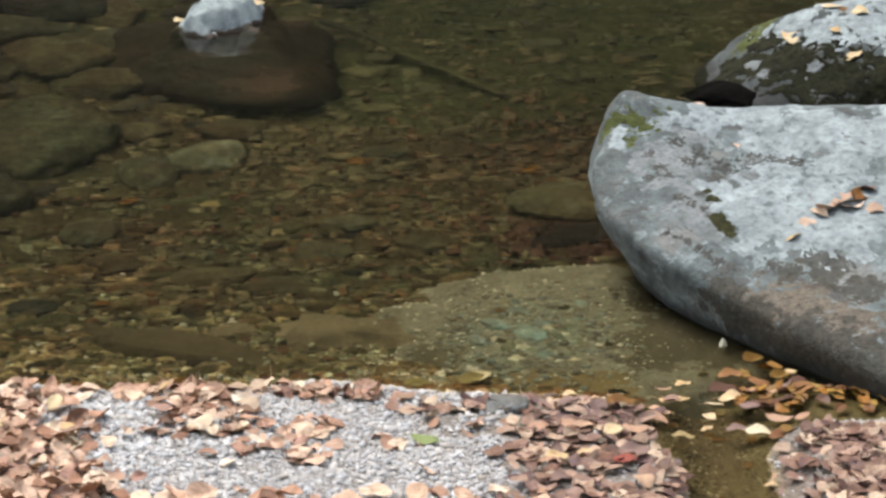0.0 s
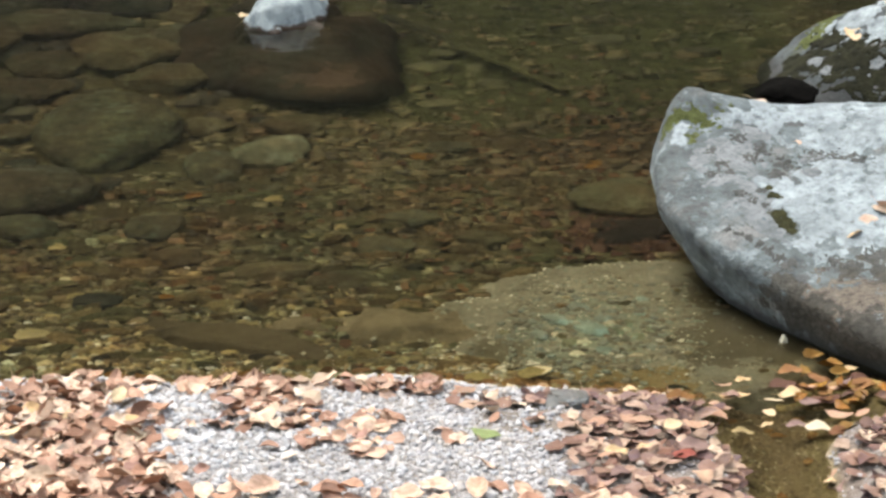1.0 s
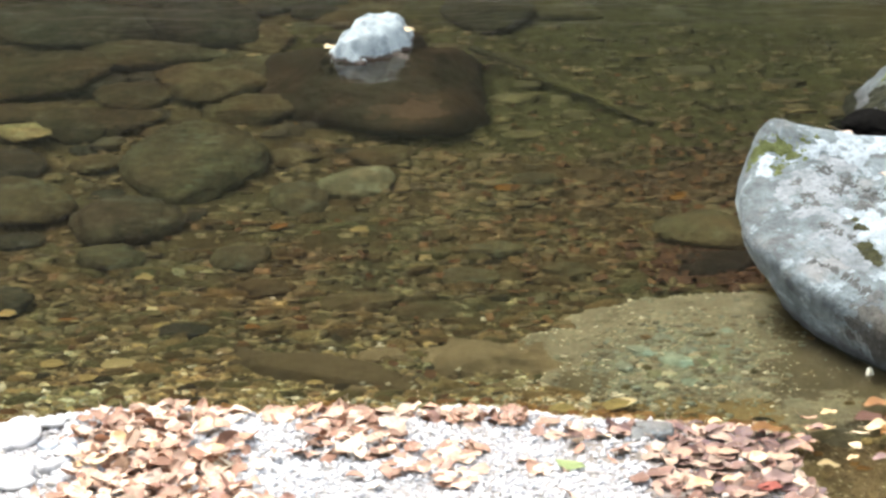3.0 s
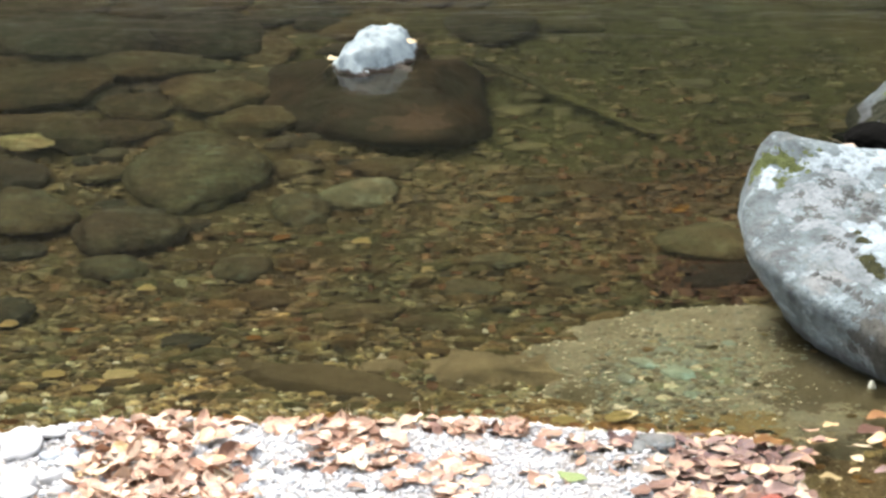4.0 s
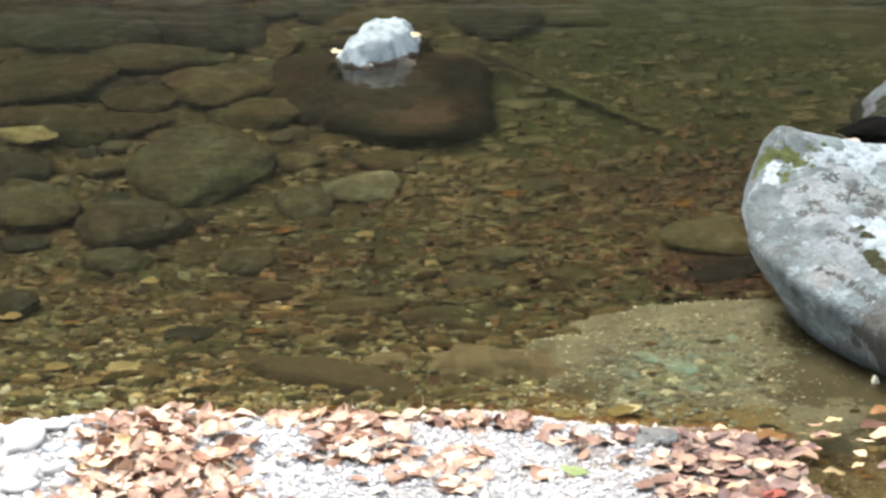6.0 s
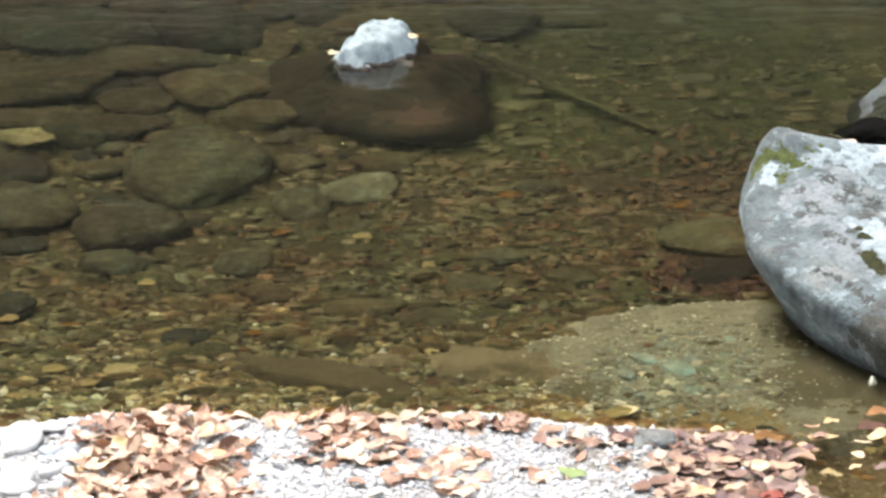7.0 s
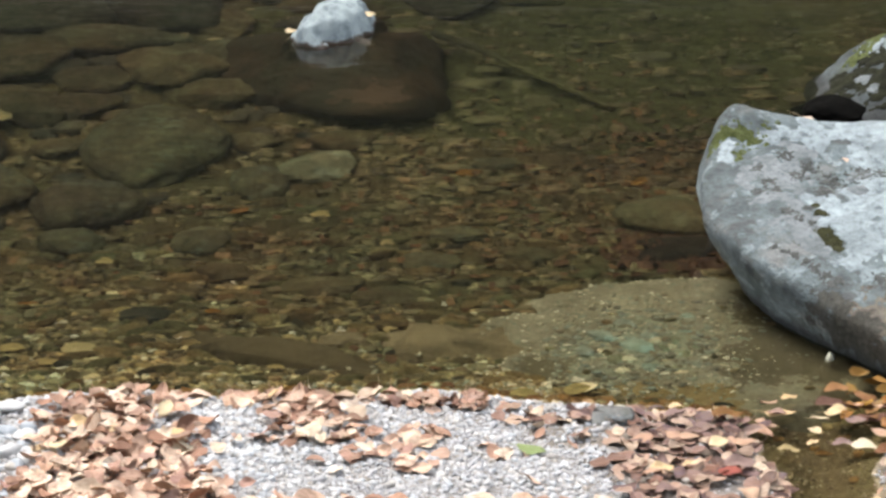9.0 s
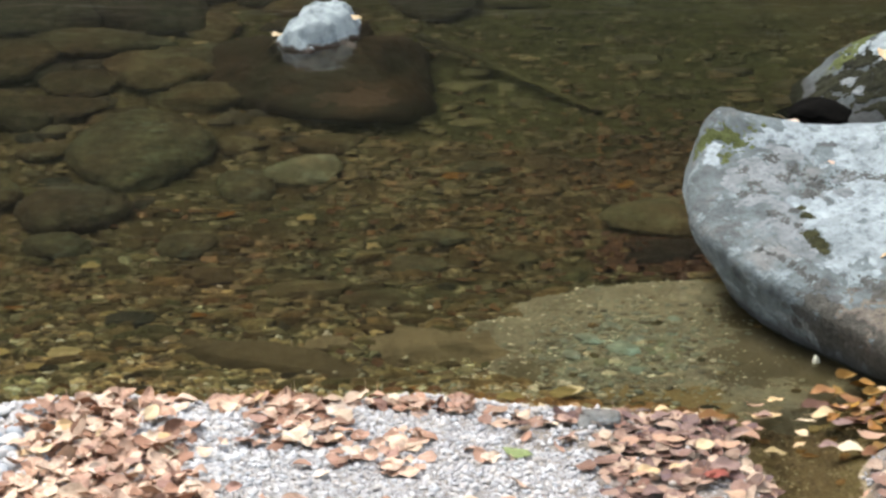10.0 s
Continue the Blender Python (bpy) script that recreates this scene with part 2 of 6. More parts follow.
M_GRAVEL = grains("bank_gravel", [(0.0, (0.34, 0.34, 0.34)), (0.15, (0.50, 0.51, 0.51)), (0.3, (0.60, 0.61, 0.61)), (0.42, (0.40, 0.40, 0.41)), (0.55, (0.64, 0.65, 0.66)), (0.7, (0.48, 0.45, 0.40)), (0.8, (0.55, 0.57, 0.60)), (0.9, (0.44, 0.40, 0.35)), (1.0, (0.54, 0.57, 0.60))])
M_COARSE = grains("coarse_gravel", [(0.0, (0.44, 0.465, 0.48)), (0.3, (0.59, 0.61, 0.62)), (0.5, (0.49, 0.525, 0.55)), (0.7, (0.66, 0.67, 0.66)), (0.85, (0.44, 0.43, 0.41)), (1.0, (0.62, 0.60, 0.56))], 0.7, 0.1)
M_BEDGRAVEL = grains("bed_gravel", [(0.0, (0.222, 0.173, 0.099)), (0.2, (0.446, 0.354, 0.190)), (0.35, (0.271, 0.241, 0.141)), (0.5, (0.564, 0.439, 0.234)), (0.65, (0.165, 0.135, 0.091)), (0.76, (0.411, 0.374, 0.236)), (0.86, (0.660, 0.535, 0.324)), (0.92, (0.820, 0.820, 0.620)), (1.0, (0.820, 0.820, 0.820))], 0.7, 0.3, 0.55)
M_BEDSTONE = grains("bed_stones", [(0.0, (0.092, 0.076, 0.052)), (0.18, (0.239, 0.189, 0.108)), (0.32, (0.154, 0.144, 0.085)), (0.46, (0.309, 0.239, 0.135)), (0.58, (0.069, 0.058, 0.047)), (0.7, (0.217, 0.193, 0.108)), (0.8, (0.309, 0.201, 0.117)), (0.88, (0.169, 0.117, 0.076)), (0.96, (0.355, 0.301, 0.186)), (1.0, (0.495, 0.431, 0.277))], 0.7, 0.3, 0.85)
# dark tones stand in for light lost in deep water
M_DEEP = grains("depth_darkened_stones", [(0.0, (0.028, 0.026, 0.02)), (0.3, (0.055, 0.048, 0.033)), (0.5, (0.04, 0.04, 0.028)), (0.7, (0.075, 0.06, 0.04)), (0.85, (0.025, 0.023, 0.02)), (1.0, (0.09, 0.07, 0.045))], 0.7, 0.3, 0.5)
M_BARGRAVEL = grains("bar_gravel", [(0.0, (0.22, 0.21, 0.16)), (0.3, (0.34, 0.34, 0.28)), (0.5, (0.26, 0.31, 0.27)), (0.7, (0.50, 0.47, 0.37)), (0.8, (0.24, 0.21, 0.14)), (0.9, (0.66, 0.64, 0.54)), (1.0, (0.85, 0.84, 0.76))], 0.7, 0.1)


def ground_mat():
    m = Mat("bank_and_bed_soil")
    big, mid, fine = m.noise(2.2, 5), m.noise(15, 7, 0.65), m.noise(120, 5, 0.7)
    bed = m.mix(m.ramp(big, [(0.35, 0.0), (0.65, 1.0)]), (0.08, 0.067, 0.038), (0.12, 0.102, 0.055))
    bed = m.mix(m.ramp(mid, [(0.35, 0.0), (0.7, 0.8)]), bed, (0.12, 0.095, 0.05))
    bed = m.mix(m.ramp(fine, [(0.35, 0.6), (0.6, 0.0)]), bed, (0.04, 0.034, 0.022))
    bed = silted(m, bed, 0.6)
    # green algae, its tint also painting the forest's reflection
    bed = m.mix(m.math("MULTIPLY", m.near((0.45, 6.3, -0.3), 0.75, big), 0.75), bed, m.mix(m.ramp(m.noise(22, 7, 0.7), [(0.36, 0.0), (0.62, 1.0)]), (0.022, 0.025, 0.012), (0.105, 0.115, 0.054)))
    bed = m.mix(m.math("MULTIPLY", m.near((0.665, 3.56, -0.03), 0.34, mid), 0.8), bed, m.mix(m.noise(60, 6, 0.75), (0.16, 0.118, 0.074), (0.44, 0.34, 0.22)))
    land = m.mix(m.ramp(mid, [(0.3, 0.0), (0.7, 1.0)]), (0.16, 0.125, 0.095), (0.34, 0.30, 0.26))
    land = m.mix(m.ramp(fine, [(0.35, 0.6), (0.6, 0.0)]), land, (0.09, 0.07, 0.055))
    pieces = m.cells(130, "Color")
    land = m.mix(0.72, land, m.mix(m.ramp(pieces, [(0.2, 0.0), (0.8, 1.0)]), (0.32, 0.31, 0.29), (0.56, 0.56, 0.55)))
    land = m.mix(m.ramp(m.noise(1.6, 6, 0.65), [(0.45, 0.0), (0.6, 0.8)]), land, m.mix(mid, (0.12, 0.085, 0.06), (0.24, 0.17, 0.12)))
    land = m.mix(m.math("MULTIPLY", m.near((0.30, 3.62, 0.03), 0.09, mid), 0.8), land, m.mix(fine, (0.20, 0.175, 0.145), (0.40, 0.365, 0.32)))
    wood = m.mix(m.ramp(m.noise(0.9, 8, 0.7), [(0.42, 0.0), (0.6, 1.0)]), (0.022, 0.019, 0.014), (0.03, 0.048, 0.017))
    z = m.height()
    bed = m.mix(m.ramp(m.math("ADD", m.math("MULTIPLY", z, 14.0), m.math("ADD", 1.0, m.math("MULTIPLY", m.math("SUBTRACT", mid, 0.5), 1.2))), [(0.3, 0.0), (0.8, 0.75)]), bed, m.mix(fine, (0.27, 0.225, 0.130), (0.43, 0.365, 0.23)))
    for x in (0.10, 0.24, 0.38):  # golden grit along the edge of the shallows
        bed = m.mix(m.math("MULTIPLY", m.near((x, 3.885, -0.03), 0.10, mid), 0.8), bed, m.mix(fine, (0.22, 0.155, 0.06), (0.44, 0.335, 0.15)))
    # bed colour darkens with depth, painting the light the water would absorb
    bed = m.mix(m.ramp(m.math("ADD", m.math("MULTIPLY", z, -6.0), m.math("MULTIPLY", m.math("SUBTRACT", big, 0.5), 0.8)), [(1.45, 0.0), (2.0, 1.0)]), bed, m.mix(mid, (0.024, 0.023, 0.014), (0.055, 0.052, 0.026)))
    c = m.mix(m.ramp(m.math("ADD", m.math("MULTIPLY", z, 10.0), m.math("ADD", 0.35, m.math("MULTIPLY", mid, 0.2))), [(0.45, 0.0), (0.6, 1.0)]), bed, land)
    c = m.mix(m.ramp(m.math("MULTIPLY", z, 1.0), [(0.35, 0.0), (0.8, 1.0)]), c, wood)
    m.bump(m.math("ADD", mid, m.math("ADD", m.math("MULTIPLY", m.noise(45, 5, 0.65), 0.8), m.math("MULTIPLY", fine, 0.4))), 0.9, 0.02)
    return m.done(c, 0.8, 0.2)


def sand_mat(name, a, b, speck, grit=True, tinge=None, stains=()):
    m = Mat(name)
    c = m.mix(m.ramp(m.noise(9, 6), [(0.35, 0.0), (0.65, 1.0)]), a, b)
    c = m.mix(m.ramp(m.noise(140, 5, 0.75), [(0.35, 0.7), (0.55, 0.0)]), c, speck)
    if grit:
        c = m.mix(m.ramp(m.noise(230, 4, 0.7), [(0.66, 0.0), (0.72, 0.7)]), c, (0.55, 0.50, 0.38))
    c = m.mix(m.ramp(m.noise(7, 6, 0.7), [(0.46, 0.0), (0.66, 0.6)]), c, tuple(v * 0.55 for v in a))
    c = m.mix(m.ramp(m.noise(45, 6, 0.7), [(0.54, 0.0), (0.70, 0.55)]), c, tuple(v * 0.6 for v in a))
    if tinge:
        c = m.mix(m.math("MULTIPLY", m.near(tinge, 0.13, m.noise(14, 5)), 0.55), c, (0.27, 0.32, 0.265))
    for place, radius, colour in stains:
        c = m.mix(m.math("MULTIPLY", m.near(place, radius, m.noise(8, 7, 0.7)), 0.75), c, m.mix(m.noise(90, 5, 0.7), colour, tuple(v * 0.5 for v in colour)))
    m.bump(m.math("ADD", m.noise(150, 5, 0.7), m.noise(30, 5, 0.6)), 0.7, 0.008)
    return m.done(c, 0.75, 0.2) if grit else m.done(c, 0.9, 0.01)


def water_mat():
    """Clear stream water: a faint brown-green tint, mirror gloss by angle, small ripples."""
    m = Mat("stream_water")
    nodes, t = m.t.nodes, m.t
    rip = m.math("ADD", m.noise(6, 3, 0.5, (0.55, 1.5, 1)), m.math("MULTIPLY", m.noise(20, 2, 0.5, (0.55, 1.3, 1)), 0.20))
    normal = m.bump(rip, 0.17, 0.035)
    clear, gloss, mixer, fres = (nodes.new(n) for n in ("ShaderNodeBsdfRefraction", "ShaderNodeBsdfGlossy", "ShaderNodeMixShader", "ShaderNodeFresnel"))
    clear.inputs["Color"].default_value = (0.562, 0.552, 0.428, 1)
    clear.inputs["IOR"].default_value = 1.33
    clear.inputs["Roughness"].default_value = 0.012
    gloss.inputs["Roughness"].default_value = 0.09
    fres.inputs["IOR"].default_value = 1.33
    calm = nodes.new("ShaderNodeBump")
    calm.inputs["Strength"].default_value, calm.inputs["Distance"].default_value = 0.10, 0.035
    t.links.new(rip, calm.inputs["Height"])
    t.links.new(normal, clear.inputs["Normal"])
    for node in (gloss, fres):
        t.links.new(calm.outputs[0], node.inputs["Normal"])
    t.links.new(fres.outputs[0], mixer.inputs[0])
    t.links.new(clear.outputs[0], mixer.inputs[1])
    t.links.new(gloss.outputs[0], mixer.inputs[2])
    t.links.new(mixer.outputs[0], nodes["Material Output"].inputs["Surface"])
    nodes.remove(m.b)
    return m.m


# ---- helpers of the place ----
def mesh_object(name, verts, faces, material, smooth=True, parent=None):
    me = bpy.data.meshes.new(name)
    me.from_pydata([tuple(v) for v in verts], [], [tuple(f) for f in faces])
    me.polygons.foreach_set("use_smooth", [smooth] * len(me.polygons))
    me.materials.append(material)
    ob = new(name, me)
    ob.parent = parent
    return ob


def part(name, bm, material, parent=None, label=""):
    me = bpy.data.meshes.new(name)
    bm.to_mesh(me)
    bm.free()
    me.polygons.foreach_set("use_smooth", [True] * len(me.polygons))
    me.materials.append(material)
    ob = new(name, me)
    ob.parent = parent
    return tagged(ob, label)


def ball(level):
    bm = bmesh.new()
    bmesh.ops.create_icosphere(bm, subdivisions=level, radius=1.0)
    v = np.array([x.co[:] for x in bm.verts])
    f = np.array([[x.index for x in p.verts] for p in bm.faces])
    bm.free()
    return v / np.linalg.norm(v, axis=1)[:, None], f


BALLS = {n: ball(n) for n in (1, 2, 3, 4, 5, 6)}


def facing(sides):
    a = np.radians(np.array([s[:2] for s in sides], float))
    n = np.stack([np.cos(a[:, 1]) * np.cos(a[:, 0]), np.cos(a[:, 1]) * np.sin(a[:, 0]), np.sin(a[:, 1])], 1)
    return n, np.array([s[2] for s in sides], float)


def rock_shape(sides, round_off, level, rough=0.0, seed=0, dome=None, swells=()):
    """A worn block: flat sides (azimuth, elevation, distance) that melt into each other, then weathered.
    dome: place, half sizes and rise of a rounded crown; swells: place, reach and lift of a knob or a hollow."""
    u, f = BALLS[level]
    n, d = facing(sides)
    r = ((np.maximum(0, u @ n.T) / d) ** round_off).sum(1) ** (-1.0 / round_off)
    v = u * r[:, None]
    for place, reach, lift in swells:
        v[:, 2] += lift * np.exp(-(((v - np.array(place)) / reach) ** 2).sum(1)) * (v[:, 2] > -0.1)
    if rough:
        size = float(np.mean(d))
        for i in range(len(v)):
            p = Vector(v[i]) / size
            k = noise.fractal(p * 1.6 + Vector((seed * 7.3, 0, 0)), 0.9, 2.1, 5) + 0.35 * noise.ridged_multi_fractal(p * 3.0 + Vector((0, seed * 3.1, 0)), 1.0, 2.1, 4, 1.0, 2.0) - 0.35 + 0.22 * noise.fractal(p * 8.0 + Vector((0, 0, seed)), 0.7, 2.1, 5)
            v[i] += u[i] * rough * size * k
    if dome:
        (cx, cy, cz), (a, b), rise = dome
        for i in np.nonzero(u[:, 2] > 0.15)[0]:
            p = Vector(v[i])
            q = math.hypot((p.x - cx) / a, (p.y - cy - 0.7 * (p.x - cx)) / b) + 0.20 * noise.fractal(Vector((p.x * 19, p.y * 19, 2)), 0.8, 2.0, 4)
            if q < 1.0:
                skew = 1.0 + 0.15 * (p.x - cx) / a
                v[i, 2] = max(p.z, cz + rise * skew * (1 - max(q, 0.0) ** 2.4) ** 0.8 + 0.017 * noise.fractal(p * 20, 0.8, 2.0, 4))
    return v, f


def some_sides(rng, n=11, lo=0.78, hi=1.05):
    out = []
    for i in range(n):
        z = 1 - 2 * (i + 0.5) / n
        out.append((math.degrees(i * 2.39996) + rng.uniform(-25, 25), math.degrees(math.asin(z)) + rng.uniform(-12, 12), rng.uniform(lo, hi)))
    return out


def stone(name, place, size, material, seed, label, category="stone", turn=0.0, tilt=(0.0, 0.0), level=4, round_off=7.0, rough=0.05, group=""):
    """A loose stone of its own: half sizes in metres."""
    rng = random.Random(seed)
    v, f = rock_shape(some_sides(rng), round_off, level, rough, seed)
    ob = mesh_object(name, v * np.array(size), f, material)
    ob.matrix_world = pose(*place, tilt[0], tilt[1], turn)
    return tagged(ob, label, category, group)


# ---- the ground: one sheet, bank, stream bed, wooded slope beyond, added slope behind ----
def smooth(a, b, v):
    t = min(max((v - a) / (b - a), 0.0), 1.0)
    return t * t * (3 - 2 * t)


def shore(x):
    """How far out the water's edge lies."""
    return 3.84 - 0.05 * min(max(x / 0.35, 0.0), 1.0) + 0.012 * math.sin(9 * x + 1) + 0.008 * math.sin(23 * x) - 0.07 * min(max(0.0, -x - 0.58), 0.32) / 0.15 + 0.12 * math.sin(0.9 * x) * smooth(1.2, 3.0, abs(x))


def level(x, y):
    d = shore(x) - y
    if d >= 0:
        # last term: unseen slope behind the camera, added to block low sky light
        z = 0.012 * min(d / 0.03, 1.0) + 0.11 * min(d, 2.5) + 0.04 * min(max(d - 2.5, 0.0), 5.0) + 1.6 * min(max(d - 6.5, 0.0), 30.0)
    else:
        z = -0.30 * (1 - math.exp(d / 0.85)) - 0.012 * min(-d / 0.05, 1.0)
    # the narrow inlet beside the boulder
    z -= 0.095 * math.exp(-(((x - 0.662) / (0.085 + 0.02 * noise.noise(Vector((0, y * 14, 3))))) ** 2)) * smooth(4.0, 3.75, y) * smooth(2.9, 3.2, y)
    z -= 0.03 * smooth(0.62, 0.75, x) * smooth(3.6, 3.72, y) * smooth(4.2, 3.95, y)
    # far slope, out of view, steepened to cut sky light and reflections
    if y > 8.3:
        z += 1.6 * (min(y, 40.0) - 8.3) - 1.2 * (1 - math.exp(8.3 - y))
    if y < 12:
        z += 0.010 * noise.noise(Vector((x * 3, y * 3, 0))) + 0.006 * noise.noise(Vector((x * 11, y * 11, 5)))
    return z


xs = np.unique(np.concatenate([np.linspace(-400, -20, 12), np.linspace(-20, -2, 25), np.linspace(-2, 2.2, 190), np.linspace(2.2, 20, 25), np.linspace(20, 400, 12)]).round(4))
ys = np.unique(np.concatenate([np.linspace(-400, -10, 12), np.linspace(-10, 3.0, 24), np.linspace(3.0, 7.8, 210), np.linspace(7.8, 14, 30), np.linspace(14, 40, 20), np.linspace(40, 500, 14)]).round(4))
gv = [(x, y, level(x, y)) for y in ys for x in xs]
nx = len(xs)
gf = [(j * nx + i, j * nx + i + 1, (j + 1) * nx + i + 1, (j + 1) * nx + i) for j in range(len(ys) - 1) for i in range(nx - 1)]
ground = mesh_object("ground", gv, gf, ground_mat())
tagged(ground, "stony brown stream bed rising to a gravel bank", "ground", kind="structure")


def mound(name, centre, half, turn, top, drop, material, label, seed, brink=0.8, ragged=0.16):
    """A bank of sand under water, with a ragged brink."""
    n, verts, faces = 90, [], []
    c, s = math.cos(radians(turn)), math.sin(radians(turn))
    for j in range(n + 1):
        for i in range(n + 1):
            u, w = (i / n * 2 - 1) * 1.6, (j / n * 2 - 1) * 1.6
            x, y = centre[0] + c * u * half[0] - s * w * half[1], centre[1] + s * u * half[0] + c * w * half[1]
            r = math.hypot(u, w) + ragged * noise.fractal(Vector((x * 6, y * 6, seed)), 0.8, 2.0, 5)
            z = top - drop * (0.2 * smooth(0.35, 0.9, r) + 0.8 * smooth(brink, 1.12, r)) + 0.004 * noise.noise(Vector((x * 18, y * 18, seed)))
            verts.append((x, y, min(z, max(level(x, y) + 0.06, -0.012)) if r < 1.12 else level(x, y) - 0.03))
    for j in range(n):
        for i in range(n):
            k = j * (n + 1) + i
            faces.append((k, k + 1, k + n + 2, k + n + 1))
    return tagged(mesh_object(name, verts, faces, material), label, "sand bar", kind="structure")


# first two paint the boulder's shade and wet brown into the sand
BAR_SHADE_STAINS = [((0.700, 4.069, -0.030), 0.17, (0.15, 0.125, 0.08)), ((0.678, 4.267, -0.030), 0.11, (0.16, 0.135, 0.085)), ((0.250, 3.994, -0.030), 0.06, (0.19, 0.165, 0.105))]
BAR_SHADE_STAINS += [((x, 3.868, -0.02), 0.06, (0.37, 0.265, 0.105)) for x in (0.2, 0.3, 0.4, 0.5)]
sand_bar = mound("sand_bar", (0.514, 4.089), (0.38, 0.37), 10, -0.014, 0.14, sand_mat("pale_sand", (0.295, 0.276, 0.218), (0.405, 0.385, 0.315), (0.17, 0.155, 0.11), True, (0.404, 4.085, -0.020), BAR_SHADE_STAINS), "pale sandy bar just under the clear water", 1)
silt_bar = mound("silt_bar", (-0.175, 4.085), (0.275, 0.084), -28, -0.051, 0.06, sand_mat("brown_silt", (0.132, 0.110, 0.074), (0.160, 0.134, 0.091), (0.11, 0.088, 0.058), False), "smooth brown silt bar under shallow water", 2, 0.35, 0.5)

sand_tongue = mound("sand_tongue", (0.150, 4.128), (0.250, 0.085), -7, -0.044, 0.05, sand_mat("grey_silt", (0.235, 0.195, 0.128), (0.300, 0.252, 0.170), (0.17, 0.14, 0.09)), "tongue of pale brown silt running out from the sand bar", 4, 0.15, 0.6)

# the water, one rippled sheet
wv = [(x, y, 0.0) for y in (3.0, 4.0, 6.0, 9.5) for x in (-30.0, -2.0, 2.0, 30.0)]
wf = [(j * 4 + i, j * 4 + i + 1, j * 4 + i + 5, j * 4 + i + 4) for j in range(3) for i in range(3)]
water = mesh_object("water", wv, wf, water_mat())
water.visible_shadow = False  # daylight reaches the bed
tagged(water, "clear shallow stream water with faint ripples", "water", kind="structure")


# ---- boulders ----
def boulder(name, centre, sides, round_off, material, label, rough, seed, detail=6, dome=None, swells=()):
    v, f = rock_shape(sides, round_off, detail, rough, seed, dome, swells)
    ob = mesh_object(name, v, f, material)
    ob.location = centre
    return tagged(ob, label, "boulder")


def skin_patch(host, name, spots, lift, ragged, grain, material, label, seed, fine=4):
    """A growth on a boulder's skin, a part of its own: places with their reach in world metres, thickness, ragged edge."""
    me = host.data
    v = np.array([q.co[:] for q in me.vertices])
    nrm = np.array([q.normal[:] for q in me.vertices])
    f = np.array([q.vertices[:] for q in me.polygons])
    at = np.array([q[:3] for q in spots]) - np.array(host.location)
    reach = np.array([q[3] for q in spots])
    near = (np.linalg.norm(v[f].mean(1)[:, None, :] - at[None], axis=2) / reach).min(1) < 1.75
    n = fine
    grid = [(i, j) for i in range(n + 1) for j in range(n + 1 - i)]
    slot = {g: k for k, g in enumerate(grid)}
    w = np.array([(1 - (i + j) / n, i / n, j / n) for i, j in grid])
    small = [(slot[i, j], slot[i + 1, j], slot[i, j + 1]) for i in range(n) for j in range(n - i)]
    small += [(slot[i + 1, j], slot[i + 1, j + 1], slot[i, j + 1]) for i in range(n) for j in range(n - i - 1)]
    tri = f[near]
    pts, dirs = np.einsum("gk,tkc->tgc", w, v[tri]).reshape(-1, 3), np.einsum("gk,tkc->tgc", w, nrm[tri]).reshape(-1, 3)
    faces = (np.array(small)[None] + (np.arange(len(tri)) * len(grid))[:, None, None]).reshape(-1, 3)
    _, first, back = np.unique(np.round(pts, 5), axis=0, return_index=True, return_inverse=True)
    pts, dirs, faces = pts[first], dirs[first], back.reshape(-1)[faces]
    q = (np.linalg.norm(pts[:, None, :] - at[None], axis=2) / reach).min(1)
    field = np.array([1 - q[i] + ragged * noise.fractal(Vector(pts[i] / grain) + Vector((seed * 3.7, 0, 0)), 0.75, 2.1, 5) for i in range(len(pts))])
    crumb = np.array([noise.fractal(Vector(pts[i] * 160) + Vector((0, seed, 0)), 0.8, 2.0, 3) for i in range(len(pts))])
    rise = lift * (np.clip(field / 0.22, -1, 1) + 0.35 * crumb * (field > 0))
    keep = field[faces].max(1) > -0.12
    used = np.unique(faces[keep])
    order = np.full(len(pts), -1)
    order[used] = np.arange(len(used))
    ob = mesh_object(name, (pts + dirs * rise[:, None])[used], order[faces[keep]], material, True, host)
    return tagged(ob, label)


def growth(name, dark, light, scale, bump):
    """Lichen crust or moss: two tones and a crumbly relief."""
    m = Mat(name)
    c = m.mix(m.ramp(m.noise(scale, 7, 0.7), [(0.34, 0.0), (0.64, 1.0)]), dark, light)
    c = m.mix(m.ramp(m.noise(scale * 2.2, 7, 0.72), [(0.55, 0.0), (0.66, 0.75)]), c, tuple(q * 0.55 for q in dark))
    c = m.mix(m.ramp(m.noise(scale * 5, 5, 0.7), [(0.34, 0.55), (0.52, 0.0)]), c, tuple(q * 0.55 for q in dark))
    m.bump(m.noise(scale * 6, 5, 0.7), bump, 0.006)
    return m.done(c, 0.9, 0.15)


M_CRUST = growth("pale_lichen", (0.185, 0.222, 0.232), (0.385, 0.455, 0.475), 15, 0.7)
M_CHALK = growth("chalky_lichen", (0.145, 0.166, 0.170), (0.250, 0.278, 0.284), 20, 0.6)
M_MOSS = growth("green_moss", (0.072, 0.090, 0.028), (0.150, 0.178, 0.066), 55, 1.0)
M_BLACKMOSS = growth("blackish_moss", (0.010, 0.011, 0.007), (0.034, 0.036, 0.018), 34, 1.0)
M_SOOT = growth("sooty_lichen", (0.062, 0.067, 0.062), (0.125, 0.132, 0.124), 40, 0.6)
M_DEEPMOSS = growth("dark_moss", (0.028, 0.030, 0.014), (0.070, 0.072, 0.030), 50, 1.0)

